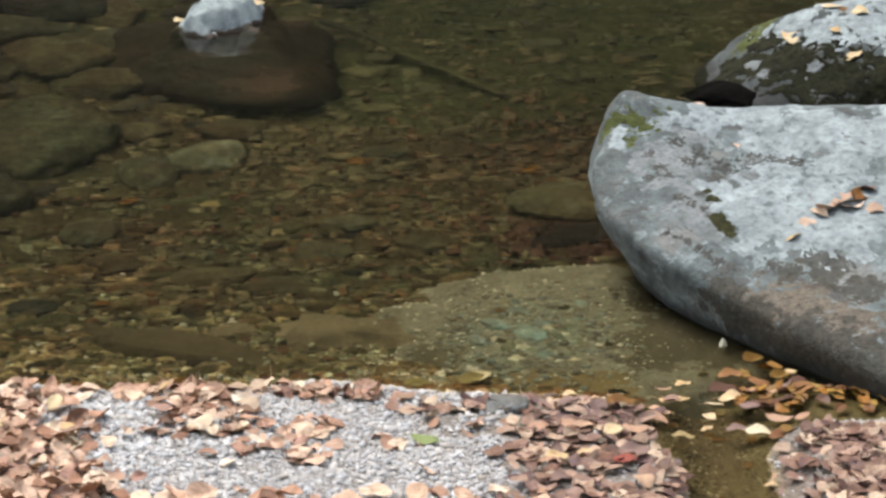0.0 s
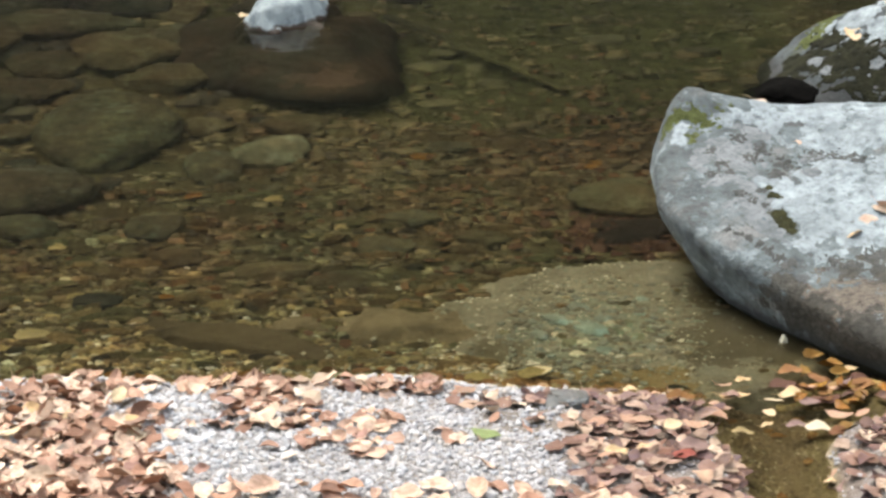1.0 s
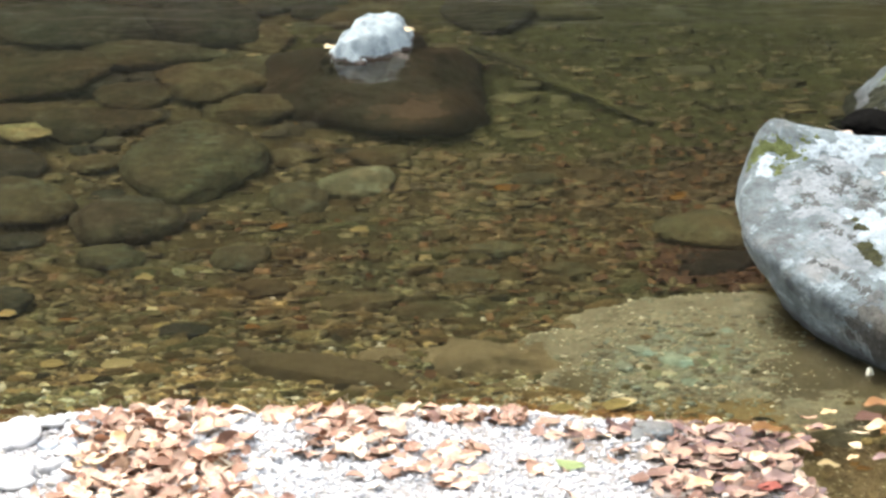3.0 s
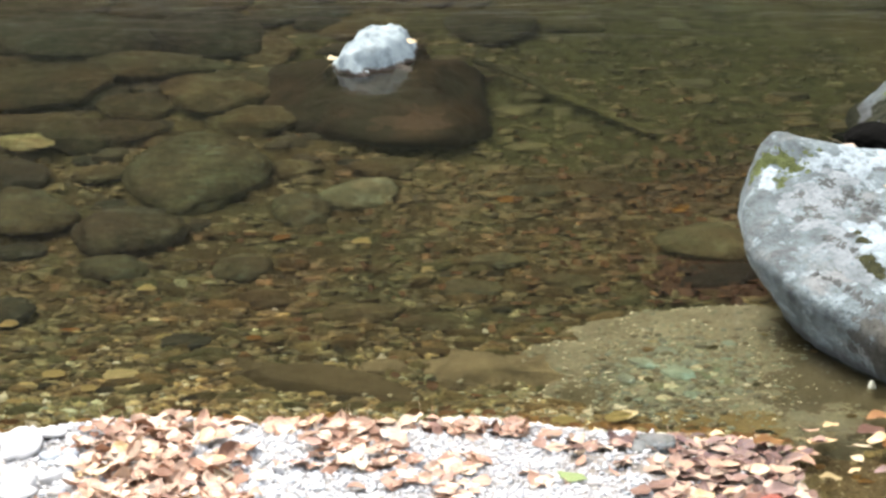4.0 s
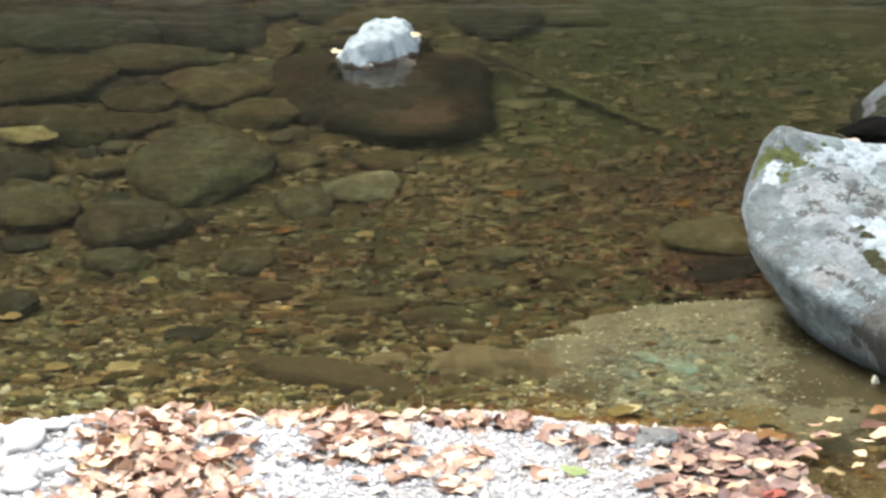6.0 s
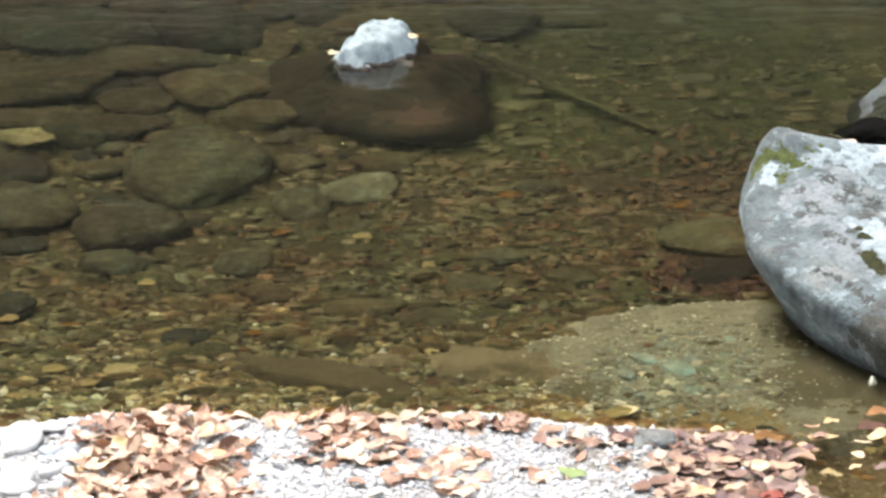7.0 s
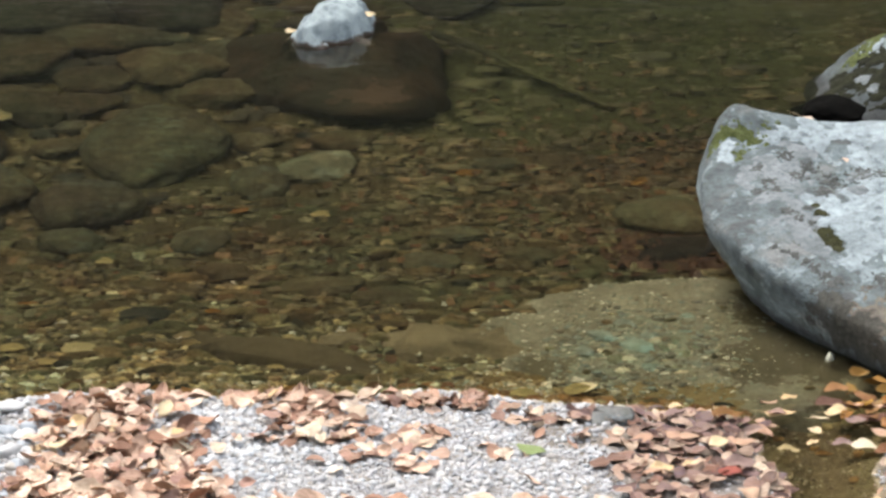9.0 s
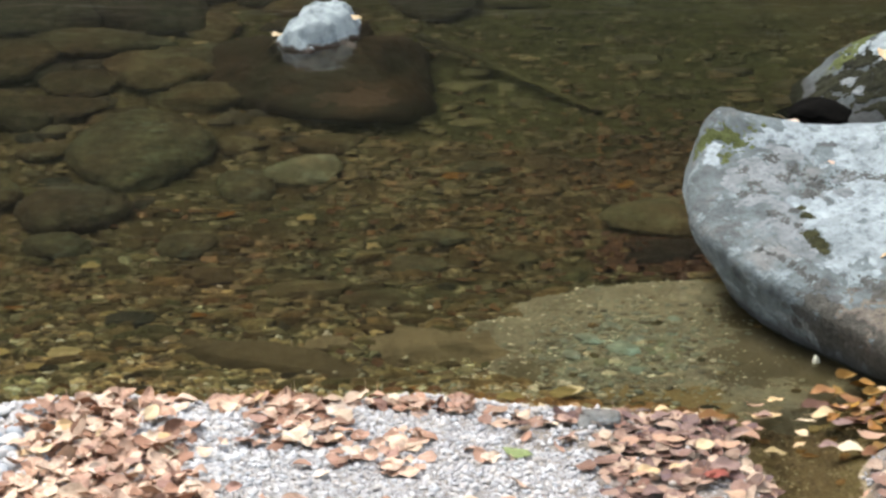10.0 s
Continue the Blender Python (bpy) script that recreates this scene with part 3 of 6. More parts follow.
SLATE, UMBER = (0.088, 0.088, 0.074), (0.205, 0.180, 0.142)
PATCHES = []


def front_patch(*row):
    """A dark stain on the large boulder: place, reach, colour."""
    PATCHES.append(row)


front_patch((-0.237, 0.180, 0.163), 0.019, SLATE)
front_patch((-0.135, -0.067, 0.117), 0.012, SLATE)
front_patch((-0.151, 0.006, 0.134), 0.009, SLATE)
front_patch((-0.143, -0.011, 0.130), 0.008, SLATE)
front_patch((-0.014, -0.539, -0.035), 0.148, SLATE)
front_patch((0.084, -0.650, -0.017), 0.148, SLATE)
front_patch((-0.101, -0.437, -0.017), 0.081, SLATE)
front_patch((-0.080, -0.452, 0.023), 0.070, UMBER)
front_patch((-0.016, -0.463, 0.029), 0.065, UMBER)
front_patch((0.044, -0.518, 0.020), 0.067, UMBER)
front_patch((0.296, 0.226, -0.300), 0.067, UMBER)
front_patch((-0.141, -0.390, -0.006), 0.054, SLATE)
front_patch((-0.095, -0.447, -0.015), 0.054, SLATE)
front_patch((-0.029, -0.530, -0.015), 0.067, SLATE)
front_patch((0.020, -0.586, -0.010), 0.067, SLATE)
front_patch((0.042, -0.376, 0.054), 0.046, SLATE)
front_patch((-0.027, -0.367, 0.052), 0.032, SLATE)
front_patch((0.089, -0.430, 0.044), 0.048, SLATE)
front_patch((0.247, 0.004, -0.300), 0.067, SLATE)
front_patch((-0.070, -0.451, -0.064), 0.035, SLATE)
front_patch((-0.106, -0.047, 0.124), 0.009, SLATE)
front_patch((-0.012, -0.042, 0.131), 0.017, SLATE)

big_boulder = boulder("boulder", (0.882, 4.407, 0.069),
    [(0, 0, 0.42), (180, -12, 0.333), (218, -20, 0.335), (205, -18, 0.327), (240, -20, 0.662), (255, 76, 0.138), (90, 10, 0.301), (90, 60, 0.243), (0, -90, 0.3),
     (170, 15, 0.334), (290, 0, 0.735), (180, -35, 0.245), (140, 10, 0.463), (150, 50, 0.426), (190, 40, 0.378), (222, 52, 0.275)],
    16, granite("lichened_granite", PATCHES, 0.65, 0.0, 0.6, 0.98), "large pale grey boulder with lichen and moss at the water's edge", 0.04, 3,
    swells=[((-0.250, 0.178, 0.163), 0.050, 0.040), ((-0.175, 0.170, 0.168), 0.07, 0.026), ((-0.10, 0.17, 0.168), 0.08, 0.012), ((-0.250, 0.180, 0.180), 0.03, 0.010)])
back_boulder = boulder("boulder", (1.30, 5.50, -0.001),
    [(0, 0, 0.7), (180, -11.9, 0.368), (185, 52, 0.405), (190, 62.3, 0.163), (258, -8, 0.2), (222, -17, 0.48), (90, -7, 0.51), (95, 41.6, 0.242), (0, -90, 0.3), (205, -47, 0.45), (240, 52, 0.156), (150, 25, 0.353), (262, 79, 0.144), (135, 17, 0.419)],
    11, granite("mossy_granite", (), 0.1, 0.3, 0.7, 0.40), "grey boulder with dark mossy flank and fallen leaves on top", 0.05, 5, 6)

# growths on the large boulder
skin_patch(big_boulder, "moss_patch", [(0.586, 4.533, 0.216, 0.020), (0.602, 4.541, 0.232, 0.016), (0.615, 4.538, 0.238, 0.012)], 0.0016, 1.0, 0.016, M_MOSS, "thin bright green moss", 1)
skin_patch(big_boulder, "moss_patch", [(0.622, 4.538, 0.239, 0.014), (0.640, 4.530, 0.238, 0.019), (0.660, 4.516, 0.233, 0.020), (0.678, 4.512, 0.231, 0.015), (0.700, 4.545, 0.246, 0.014)], 0.0016, 1.5, 0.011, M_MOSS, "thin bright green moss", 2)
skin_patch(big_boulder, "moss_patch", [(0.637, 4.490, 0.218, 0.011), (0.633, 4.470, 0.210, 0.010)], 0.0014, 1.0, 0.014, M_MOSS, "thin bright green moss", 3)
skin_patch(big_boulder, "moss_patch", [(0.757, 4.274, 0.172, 0.013), (0.752, 4.300, 0.177, 0.009), (0.768, 4.262, 0.170, 0.009)], 0.0014, 0.8, 0.015, M_DEEPMOSS, "dark olive moss", 4)
skin_patch(big_boulder, "moss_patch", [(0.755, 4.215, 0.156, 0.016), (0.766, 4.188, 0.150, 0.019), (0.772, 4.168, 0.146, 0.012)], 0.0014, 0.7, 0.015, M_DEEPMOSS, "dark olive moss", 5)
skin_patch(big_boulder, "lichen_crust", [(0.611, 4.473, 0.210, 0.017), (0.614, 4.492, 0.216, 0.017), (0.618, 4.510, 0.222, 0.014)], 0.0012, 0.8, 0.02, M_CRUST, "bluish-white lichen crust", 6)
skin_patch(big_boulder, "lichen_crust", [(0.699, 4.518, 0.234, 0.022), (0.725, 4.525, 0.236, 0.016)], 0.0016, 0.7, 0.03, M_CRUST, "bluish-white lichen crust", 7)
skin_patch(big_boulder, "lichen_crust", [(0.738, 4.323, 0.182, 0.016)], 0.0016, 0.6, 0.03, M_CRUST, "bluish-white lichen crust", 8)
skin_patch(big_boulder, "lichen_crust", [(0.775, 4.299, 0.175, 0.034), (0.805, 4.250, 0.165, 0.044), (0.813, 4.160, 0.144, 0.040), (0.872, 4.201, 0.156, 0.062), (0.888, 4.150, 0.146, 0.050), (0.966, 4.130, 0.145, 0.065), (0.790, 4.120, 0.130, 0.022),
    (0.864, 4.300, 0.183, 0.065), (0.954, 4.267, 0.185, 0.080), (0.903, 4.340, 0.198, 0.060), (1.05, 4.20, 0.165, 0.09)], 0.0014, 0.8, 0.035, M_CRUST, "broad bluish-white lichen crust", 9, 3)
skin_patch(big_boulder, "lichen_crust", [(0.787, 4.532, 0.241, 0.050), (0.874, 4.535, 0.239, 0.070), (0.900, 4.440, 0.210, 0.060), (0.991, 4.467, 0.237, 0.085), (1.022, 4.386, 0.218, 0.080), (1.10, 4.46, 0.22, 0.09)], 0.0014, 0.9, 0.04, M_CRUST, "broad bluish-white lichen crust", 10, 3)
skin_patch(big_boulder, "lichen_crust", [(0.690, 4.420, 0.202, 0.050), (0.650, 4.420, 0.196, 0.030), (0.735, 4.440, 0.207, 0.045), (0.760, 4.480, 0.222, 0.035)], 0.0009, 1.2, 0.03, M_CHALK, "chalky grey lichen crust", 11, 3)
skin_patch(big_boulder, "lichen_crust", [(0.700, 4.320, 0.180, 0.045), (0.715, 4.240, 0.165, 0.040), (0.735, 4.170, 0.146, 0.030), (0.665, 4.330, 0.175, 0.026)], 0.0009, 1.2, 0.03, M_CHALK, "chalky grey lichen crust", 12, 3)
skin_patch(big_boulder, "lichen_crust", [(0.850, 4.395, 0.196, 0.020), (0.835, 4.345, 0.186, 0.022)], 0.0022, 0.5, 0.03, M_CHALK, "chalky grey lichen crust", 13)
skin_patch(big_boulder, "lichen_crust", [(0.664, 4.433, 0.203, 0.013), (0.681, 4.386, 0.194, 0.014), (0.661, 4.353, 0.186, 0.012), (0.690, 4.360, 0.188, 0.010)], 0.0011, 1.7, 0.0075, M_SOOT, "sooty grey lichen flecks", 14)
skin_patch(big_boulder, "lichen_crust", [(0.736, 4.406, 0.198, 0.015), (0.760, 4.430, 0.206, 0.015), (0.794, 4.385, 0.194, 0.018), (0.775, 4.345, 0.186, 0.013), (0.720, 4.470, 0.218, 0.014)], 0.0021, 1.7, 0.0075, M_SOOT, "sooty grey lichen flecks", 15)
skin_patch(big_boulder, "lichen_crust", [(0.853, 4.399, 0.205, 0.020), (0.885, 4.405, 0.207, 0.016), (0.920, 4.385, 0.206, 0.018)], 0.0023, 1.7, 0.0075, M_SOOT, "sooty grey lichen flecks", 16)
skin_patch(big_boulder, "lichen_crust", [(0.717, 4.254, 0.168, 0.011), (0.700, 4.278, 0.172, 0.012), (0.735, 4.240, 0.163, 0.010), (0.740, 4.290, 0.175, 0.009)], 0.0019, 1.7, 0.0075, M_SOOT, "sooty grey lichen flecks", 17)
skin_patch(big_boulder, "lichen_crust", [(0.663, 4.180, 0.142, 0.009), (0.680, 4.162, 0.139, 0.009), (0.697, 4.145, 0.135, 0.010), (0.713, 4.126, 0.131, 0.010), (0.728, 4.107, 0.127, 0.011), (0.742, 4.088, 0.121, 0.013), (0.755, 4.068, 0.116, 0.016)], 0.0019, 1.5, 0.009, M_SOOT, "sooty grey lichen flecks", 18)
skin_patch(big_boulder, "lichen_crust", [(0.829, 4.066, 0.122, 0.016), (0.850, 4.055, 0.120, 0.014), (0.918, 4.078, 0.130, 0.022), (0.945, 4.055, 0.126, 0.022), (0.875, 4.050, 0.120, 0.013)], 0.0023, 1.4, 0.011, M_SOOT, "sooty grey lichen flecks", 19)

# growths on the boulder behind
skin_patch(back_boulder, "moss_patch", [(1.037, 5.542, 0.051, 0.060), (1.075, 5.470, 0.050, 0.065), (1.083, 5.588, 0.075, 0.050), (1.010, 5.530, 0.010, 0.040)], 0.0025, 1.1, 0.026, M_BLACKMOSS, "blackish-green moss", 21, 3)
skin_patch(back_boulder, "moss_patch", [(1.144, 5.440, 0.070, 0.070), (1.177, 5.390, 0.060, 0.080), (1.144, 5.500, 0.092, 0.035)], 0.0025, 1.1, 0.026, M_BLACKMOSS, "blackish-green moss", 22, 3)
skin_patch(back_boulder, "moss_patch", [(1.250, 5.360, 0.060, 0.090), (1.330, 5.340, 0.060, 0.100)], 0.0025, 1.0, 0.026, M_BLACKMOSS, "blackish-green moss", 23, 3)
skin_patch(back_boulder, "lichen_crust", [(1.100, 5.652, 0.093, 0.035), (1.150, 5.608, 0.112, 0.050), (1.208, 5.520, 0.127, 0.055), (1.278, 5.537, 0.145, 0.070), (1.245, 5.480, 0.130, 0.045), (1.36, 5.50, 0.150, 0.10), (1.30, 5.66, 0.150, 0.09), (1.20, 5.63, 0.130, 0.05)], 0.0014, 0.8, 0.035, M_CRUST, "bluish-white lichen crust", 24, 3)
skin_patch(back_boulder, "lichen_crust", [(1.177, 5.401, 0.078, 0.020), (1.160, 5.390, 0.050, 0.014)], 0.005, 0.7, 0.03, M_CHALK, "chalky grey lichen crust", 25)
skin_patch(back_boulder, "lichen_crust", [(1.055, 5.500, 0.055, 0.020), (1.070, 5.439, 0.050, 0.018)], 0.005, 0.7, 0.03, M_CHALK, "chalky grey lichen crust", 26)
skin_patch(back_boulder, "moss_patch", [(1.060, 5.640, 0.075, 0.030), (1.085, 5.660, 0.085, 0.025), (1.120, 5.690, 0.100, 0.025)], 0.0025, 1.0, 0.018, M_MOSS, "thin bright green moss", 27)


def sunken_mat():
    """Brown algae under water, chalk-pale dry crown above it."""
    m = Mat("half_sunken_rock")
    mid, fine = m.noise(11, 7, 0.65), m.noise(60, 6, 0.7)
    wet = m.mix(m.ramp(mid, [(0.35, 0.0), (0.65, 1.0)]), (0.027, 0.019, 0.014), (0.056, 0.034, 0.022))
    wet = m.mix(m.ramp(m.noise(5, 6), [(0.52, 0.0), (0.64, 0.7)]), wet, (0.088, 0.053, 0.032))
    wet = m.mix(m.ramp(fine, [(0.35, 0.6), (0.6, 0.0)]), wet, (0.035, 0.03, 0.02))
    wet = m.mix(m.math("MULTIPLY", m.near((0.07, -0.2, 0.06), 0.09, m.noise(7, 6, 0.65)), 0.7), wet, m.mix(fine, (0.072, 0.044, 0.032), (0.160, 0.104, 0.076)))
    wet = m.mix(m.ramp(m.noise(4, 7, 0.7), [(0.40, 0.75), (0.56, 0.0)]), wet, (0.040, 0.040, 0.026))
    dry = m.mix(m.ramp(m.noise(22, 6, 0.65), [(0.36, 1.0), (0.56, 0.0)]), (0.300, 0.362, 0.368), (0.135, 0.172, 0.186))
    line = m.ramp(m.math("ADD", m.math("MULTIPLY", m.height(), 30.0), m.math("MULTIPLY", m.noise(26, 5), 0.9)), [(0.60, 0.0), (0.80, 1.0)])
    m.bump(m.math("ADD", mid, m.math("MULTIPLY", fine, 0.4)), 0.6, 0.015)
    return m.done(m.mix(line, wet, dry), 0.7, 0.3)


M_SUNKEN = sunken_mat()
crowned_boulder = boulder("boulder", (-0.126, 5.914, -0.208),
    [(0, 0, 0.235), (180, 0, 0.469), (190, 40, 0.2), (240, 4, 0.300), (268, 8, 0.375), (300, 4, 0.410), (0, 40, 0.187), (90, 10, 0.358), (90, 60, 0.264), (0, -90, 0.276), (250, 65, 0.155), (330, 30, 0.296), (210, 30, 0.22),
     (240, -36, 0.240), (270, -34, 0.285), (305, -34, 0.32)],
    9, M_SUNKEN, "brown sunken boulder with a pale dry crown above water", 0.05, 8, 6,
    dome=((-0.046, 0.195, 0.180), (0.116, 0.155), 0.101))

# ---- larger stones on the bed ----
M_OLIVE = wet_stone("olive_stone", (0.064, 0.066, 0.051), (0.110, 0.113, 0.086), silt=0.62)
M_BROWN = wet_stone("brown_stone", (0.082, 0.066, 0.044), (0.135, 0.105, 0.070), silt=0.5)
M_DARK = wet_stone("dark_stone", (0.034, 0.034, 0.031), (0.060, 0.060, 0.053), algae=(0.05, 0.05, 0.035), silt=0.18)
M_PALE = wet_stone("pale_green_stone", (0.185, 0.205, 0.155), (0.245, 0.265, 0.205), algae=(0.15, 0.16, 0.11), silt=0.05, blot=0.35)
M_TEAL = wet_stone("teal_stone", (0.27, 0.345, 0.35), (0.345, 0.43, 0.435), algae=(0.22, 0.25, 0.25), silt=0.05, blot=0.2)
M_OCHRE = wet_stone("ochre_stone", (0.135, 0.120, 0.078), (0.185, 0.162, 0.106), algae=(0.12, 0.105, 0.062), silt=0.4, blot=0.5)
# near-black maroon stands in for the shadow below the ochre stone
M_SHADOW_MAROON = wet_stone("maroon_shadow_stone", (0.018, 0.013, 0.012), (0.034, 0.024, 0.020), algae=(0.022, 0.017, 0.014), silt=0.03)
M_TAN = wet_stone("tan_slab", (0.30, 0.26, 0.15), (0.38, 0.33, 0.20), algae=(0.25, 0.21, 0.12), blot=0.4)
M_SLATE = wet_stone("slate_brown_stone", (0.046, 0.045, 0.037), (0.080, 0.078, 0.063), algae=(0.06, 0.05, 0.035), silt=0.3)
M_UMBER = wet_stone("umber_slab", (0.044, 0.037, 0.026), (0.080, 0.066, 0.046), silt=0.3)
M_CREAM = wet_stone("cream_stone", (0.55, 0.53, 0.45), (0.68, 0.66, 0.58), algae=(0.45, 0.43, 0.35), silt=0.0, blot=0.15)
BED_STONES = []


def bed_stone(*row):
    """A larger stone: place, half sizes, turn, material, label."""
    BED_STONES.append(row)


bed_stone(-0.563, 5.413, -0.216, 0.179, 0.251, 0.098, 0, M_OLIVE, 'large rounded grey-green stone on the stream bed')
bed_stone(-0.672, 5.000, -0.200, 0.130, 0.180, 0.085, 4, M_SLATE, 'dark slate-brown angular stone under clear water')
bed_stone(-0.885, 5.134, -0.216, 0.113, 0.158, 0.062, 28, M_OLIVE, 'flat slanting olive stone under water')
bed_stone(-0.978, 5.406, -0.242, 0.085, 0.119, 0.047, 0, M_DARK, 'dark stone with pale upper edge under water')
bed_stone(-0.986, 5.617, -0.199, 0.068, 0.063, 0.025, -8, M_TAN, 'pale flat ochre stone slab under water')
bed_stone(-0.181, 5.290, -0.236, 0.080, 0.135, 0.050, -22, M_PALE, 'pale green stone on the stream bed')
bed_stone(-0.308, 5.170, -0.234, 0.068, 0.125, 0.042, 0, M_OLIVE, 'rounded olive stone on the stream bed')
bed_stone(0.550, 4.930, -0.185, 0.120, 0.112, 0.046, 8, M_OCHRE, 'ochre stone beside the large boulder under water')
bed_stone(0.548, 4.745, -0.204, 0.112, 0.090, 0.026, 12, M_SHADOW_MAROON, 'dark reddish stone beside the large boulder')
bed_stone(0.134, 6.715, -0.263, 0.142, 0.199, 0.078, 0, M_DARK, 'dark sunken boulder in the deeper water')
bed_stone(-0.636, 6.614, -0.259, 0.152, 0.213, 0.084, 8, M_DARK, 'dark sunken rock in the deeper water')
bed_stone(-0.973, 6.614, -0.257, 0.214, 0.213, 0.086, 10, M_DARK, 'large dark sunken rock in the deeper water')
bed_stone(-0.758, 6.323, -0.270, 0.166, 0.127, 0.052, 5, M_UMBER, 'brown flat sunken stone')
bed_stone(-0.566, 6.064, -0.258, 0.122, 0.159, 0.064, 4, M_BROWN, 'brown rounded sunken stone')
bed_stone(-1.016, 6.131, -0.252, 0.181, 0.199, 0.081, 10, M_UMBER, 'broad umber sunken stone')
bed_stone(-1.154, 6.591, -0.269, 0.112, 0.157, 0.062, 0, M_DARK, 'dark sunken rock in the deeper water')
bed_stone(-0.880, 5.715, -0.258, 0.107, 0.105, 0.043, 0, M_UMBER, 'brown sunken stone in the stream')
bed_stone(-0.755, 5.973, -0.268, 0.093, 0.097, 0.039, 0, M_UMBER, 'small brown sunken stone')
bed_stone(-0.783, 5.436, -0.250, 0.059, 0.083, 0.032, -20, M_BROWN, 'brown sunken stone wedged between larger ones')
bed_stone(-0.670, 4.781, -0.198, 0.070, 0.079, 0.032, 0, M_OLIVE, 'flat olive stone under clear water')
bed_stone(-0.408, 4.800, -0.200, 0.070, 0.079, 0.032, -8, M_OLIVE, 'flat olive stone under clear water')
bed_stone(0.111, 4.839, -0.210, 0.070, 0.054, 0.022, -6, M_OLIVE, 'long flat green stone on the stream bed')
bed_stone(-0.157, 4.522, -0.168, 0.083, 0.054, 0.022, 5, M_BROWN, 'long flat brown stone on the stream bed')
bed_stone(-0.026, 4.454, -0.158, 0.071, 0.050, 0.020, -6, M_BROWN, 'long flat brown stone on the stream bed')
bed_stone(0.052, 4.662, -0.190, 0.074, 0.046, 0.019, 8, M_OLIVE, 'thin flat stone on the stream bed')
bed_stone(-0.349, 4.608, -0.182, 0.062, 0.049, 0.020, 0, M_BROWN, 'flat brown stone on the stream bed')
bed_stone(0.256, 4.714, -0.197, 0.063, 0.047, 0.019, 5, M_BROWN, 'flat brown stone on the stream bed')
bed_stone(0.348, 5.319, -0.251, 0.051, 0.045, 0.018, 0, M_BROWN, 'flat reddish stone on the stream bed')
bed_stone(0.209, 5.319, -0.251, 0.057, 0.045, 0.018, 0, M_OLIVE, 'flat stone on the stream bed')
bed_stone(-0.352, 6.780, -0.285, 0.064, 0.086, 0.035, 0, M_DARK, 'dark stone in the deeper water')
bed_stone(-0.833, 4.517, -0.164, 0.050, 0.070, 0.028, 0, M_DARK, 'dark flat stone under water')
bed_stone(-0.477, 4.336, -0.139, 0.059, 0.038, 0.015, 6, M_DARK, 'thin dark slab under shallow water')
bed_stone(0.141, 4.253, -0.123, 0.036, 0.031, 0.013, 0, M_BROWN, 'smooth brown pebble under shallow water')
bed_stone(0.353, 6.750, -0.285, 0.095, 0.086, 0.035, 0, M_OLIVE, 'olive stone in the deeper water')
bed_stone(-1.161, 6.940, -0.276, 0.214, 0.139, 0.057, 4, M_UMBER, 'broad umber sunken slab in deeper water')
bed_stone(-0.775, 6.932, -0.280, 0.180, 0.122, 0.049, -6, M_UMBER, 'broad brown sunken slab in deeper water')
bed_stone(-0.498, 6.510, -0.272, 0.100, 0.140, 0.055, 10, M_BROWN, 'brown sunken stone leaning on its neighbour')
bed_stone(-0.452, 6.168, -0.266, 0.114, 0.134, 0.054, -8, M_OLIVE, 'olive sunken stone beside the crowned boulder')
bed_stone(-0.452, 5.854, -0.262, 0.118, 0.109, 0.044, 5, M_BROWN, 'flat brown sunken stone beside the crowned boulder')
bed_stone(-0.990, 5.821, -0.264, 0.137, 0.095, 0.039, 4, M_UMBER, 'flat brown sunken slab between larger stones')
bed_stone(-0.797, 5.750, -0.264, 0.099, 0.084, 0.034, -5, M_UMBER, 'flat umber sunken slab between larger stones')
bed_stone(-0.881, 6.080, -0.271, 0.085, 0.098, 0.040, 0, M_DARK, 'dark sunken stone wedged between slabs')
bed_stone(-0.342, 5.482, -0.255, 0.059, 0.071, 0.029, 0, M_BROWN, 'flat brown stone on the stream bed')
bed_stone(0.416, 4.081, -0.017, 0.030, 0.037, 0.011, 10, M_TEAL, 'teal-green pebble on the sand bar')
bed_stone(0.357, 4.128, -0.017, 0.023, 0.029, 0.009, 10, M_TEAL, 'grey-green pebble on the sand bar')
bed_stone(0.440, 4.128, -0.017, 0.020, 0.025, 0.008, 10, M_TEAL, 'grey-green pebble on the sand bar')
bed_stone(0.374, 4.018, -0.017, 0.018, 0.022, 0.007, 10, M_PALE, 'pale green pebble on the sand bar')
bed_stone(0.457, 4.068, -0.017, 0.013, 0.016, 0.005, 10, M_PALE, 'pale pebble on the sand bar')
bed_stone(0.429, 3.981, -0.017, 0.017, 0.021, 0.007, 10, M_TEAL, 'grey-green pebble on the sand bar')
bed_stone(0.478, 4.107, -0.017, 0.015, 0.019, 0.006, 10, M_PALE, 'pale pebble on the sand bar')
bed_stone(0.402, 4.181, -0.017, 0.020, 0.025, 0.008, 10, M_TEAL, 'grey-green pebble on the sand bar')
bed_stone(0.322, 4.056, -0.017, 0.017, 0.021, 0.007, 10, M_TEAL, 'grey-green pebble on the sand bar')
bed_stone(0.498, 4.035, -0.017, 0.015, 0.019, 0.006, 10, M_PALE, 'pale pebble on the sand bar')
bed_stone(0.432, 4.181, -0.017, 0.013, 0.017, 0.005, 10, M_PALE, 'pale pebble on the sand bar')
bed_stone(0.473, 3.981, -0.017, 0.015, 0.018, 0.006, 10, M_PALE, 'pale pebble on the sand bar')
bed_stone(0.423, 3.894, -0.017, 0.009, 0.009, 0.004, -24, M_TEAL, 'grey-green pebble on the sand bar')
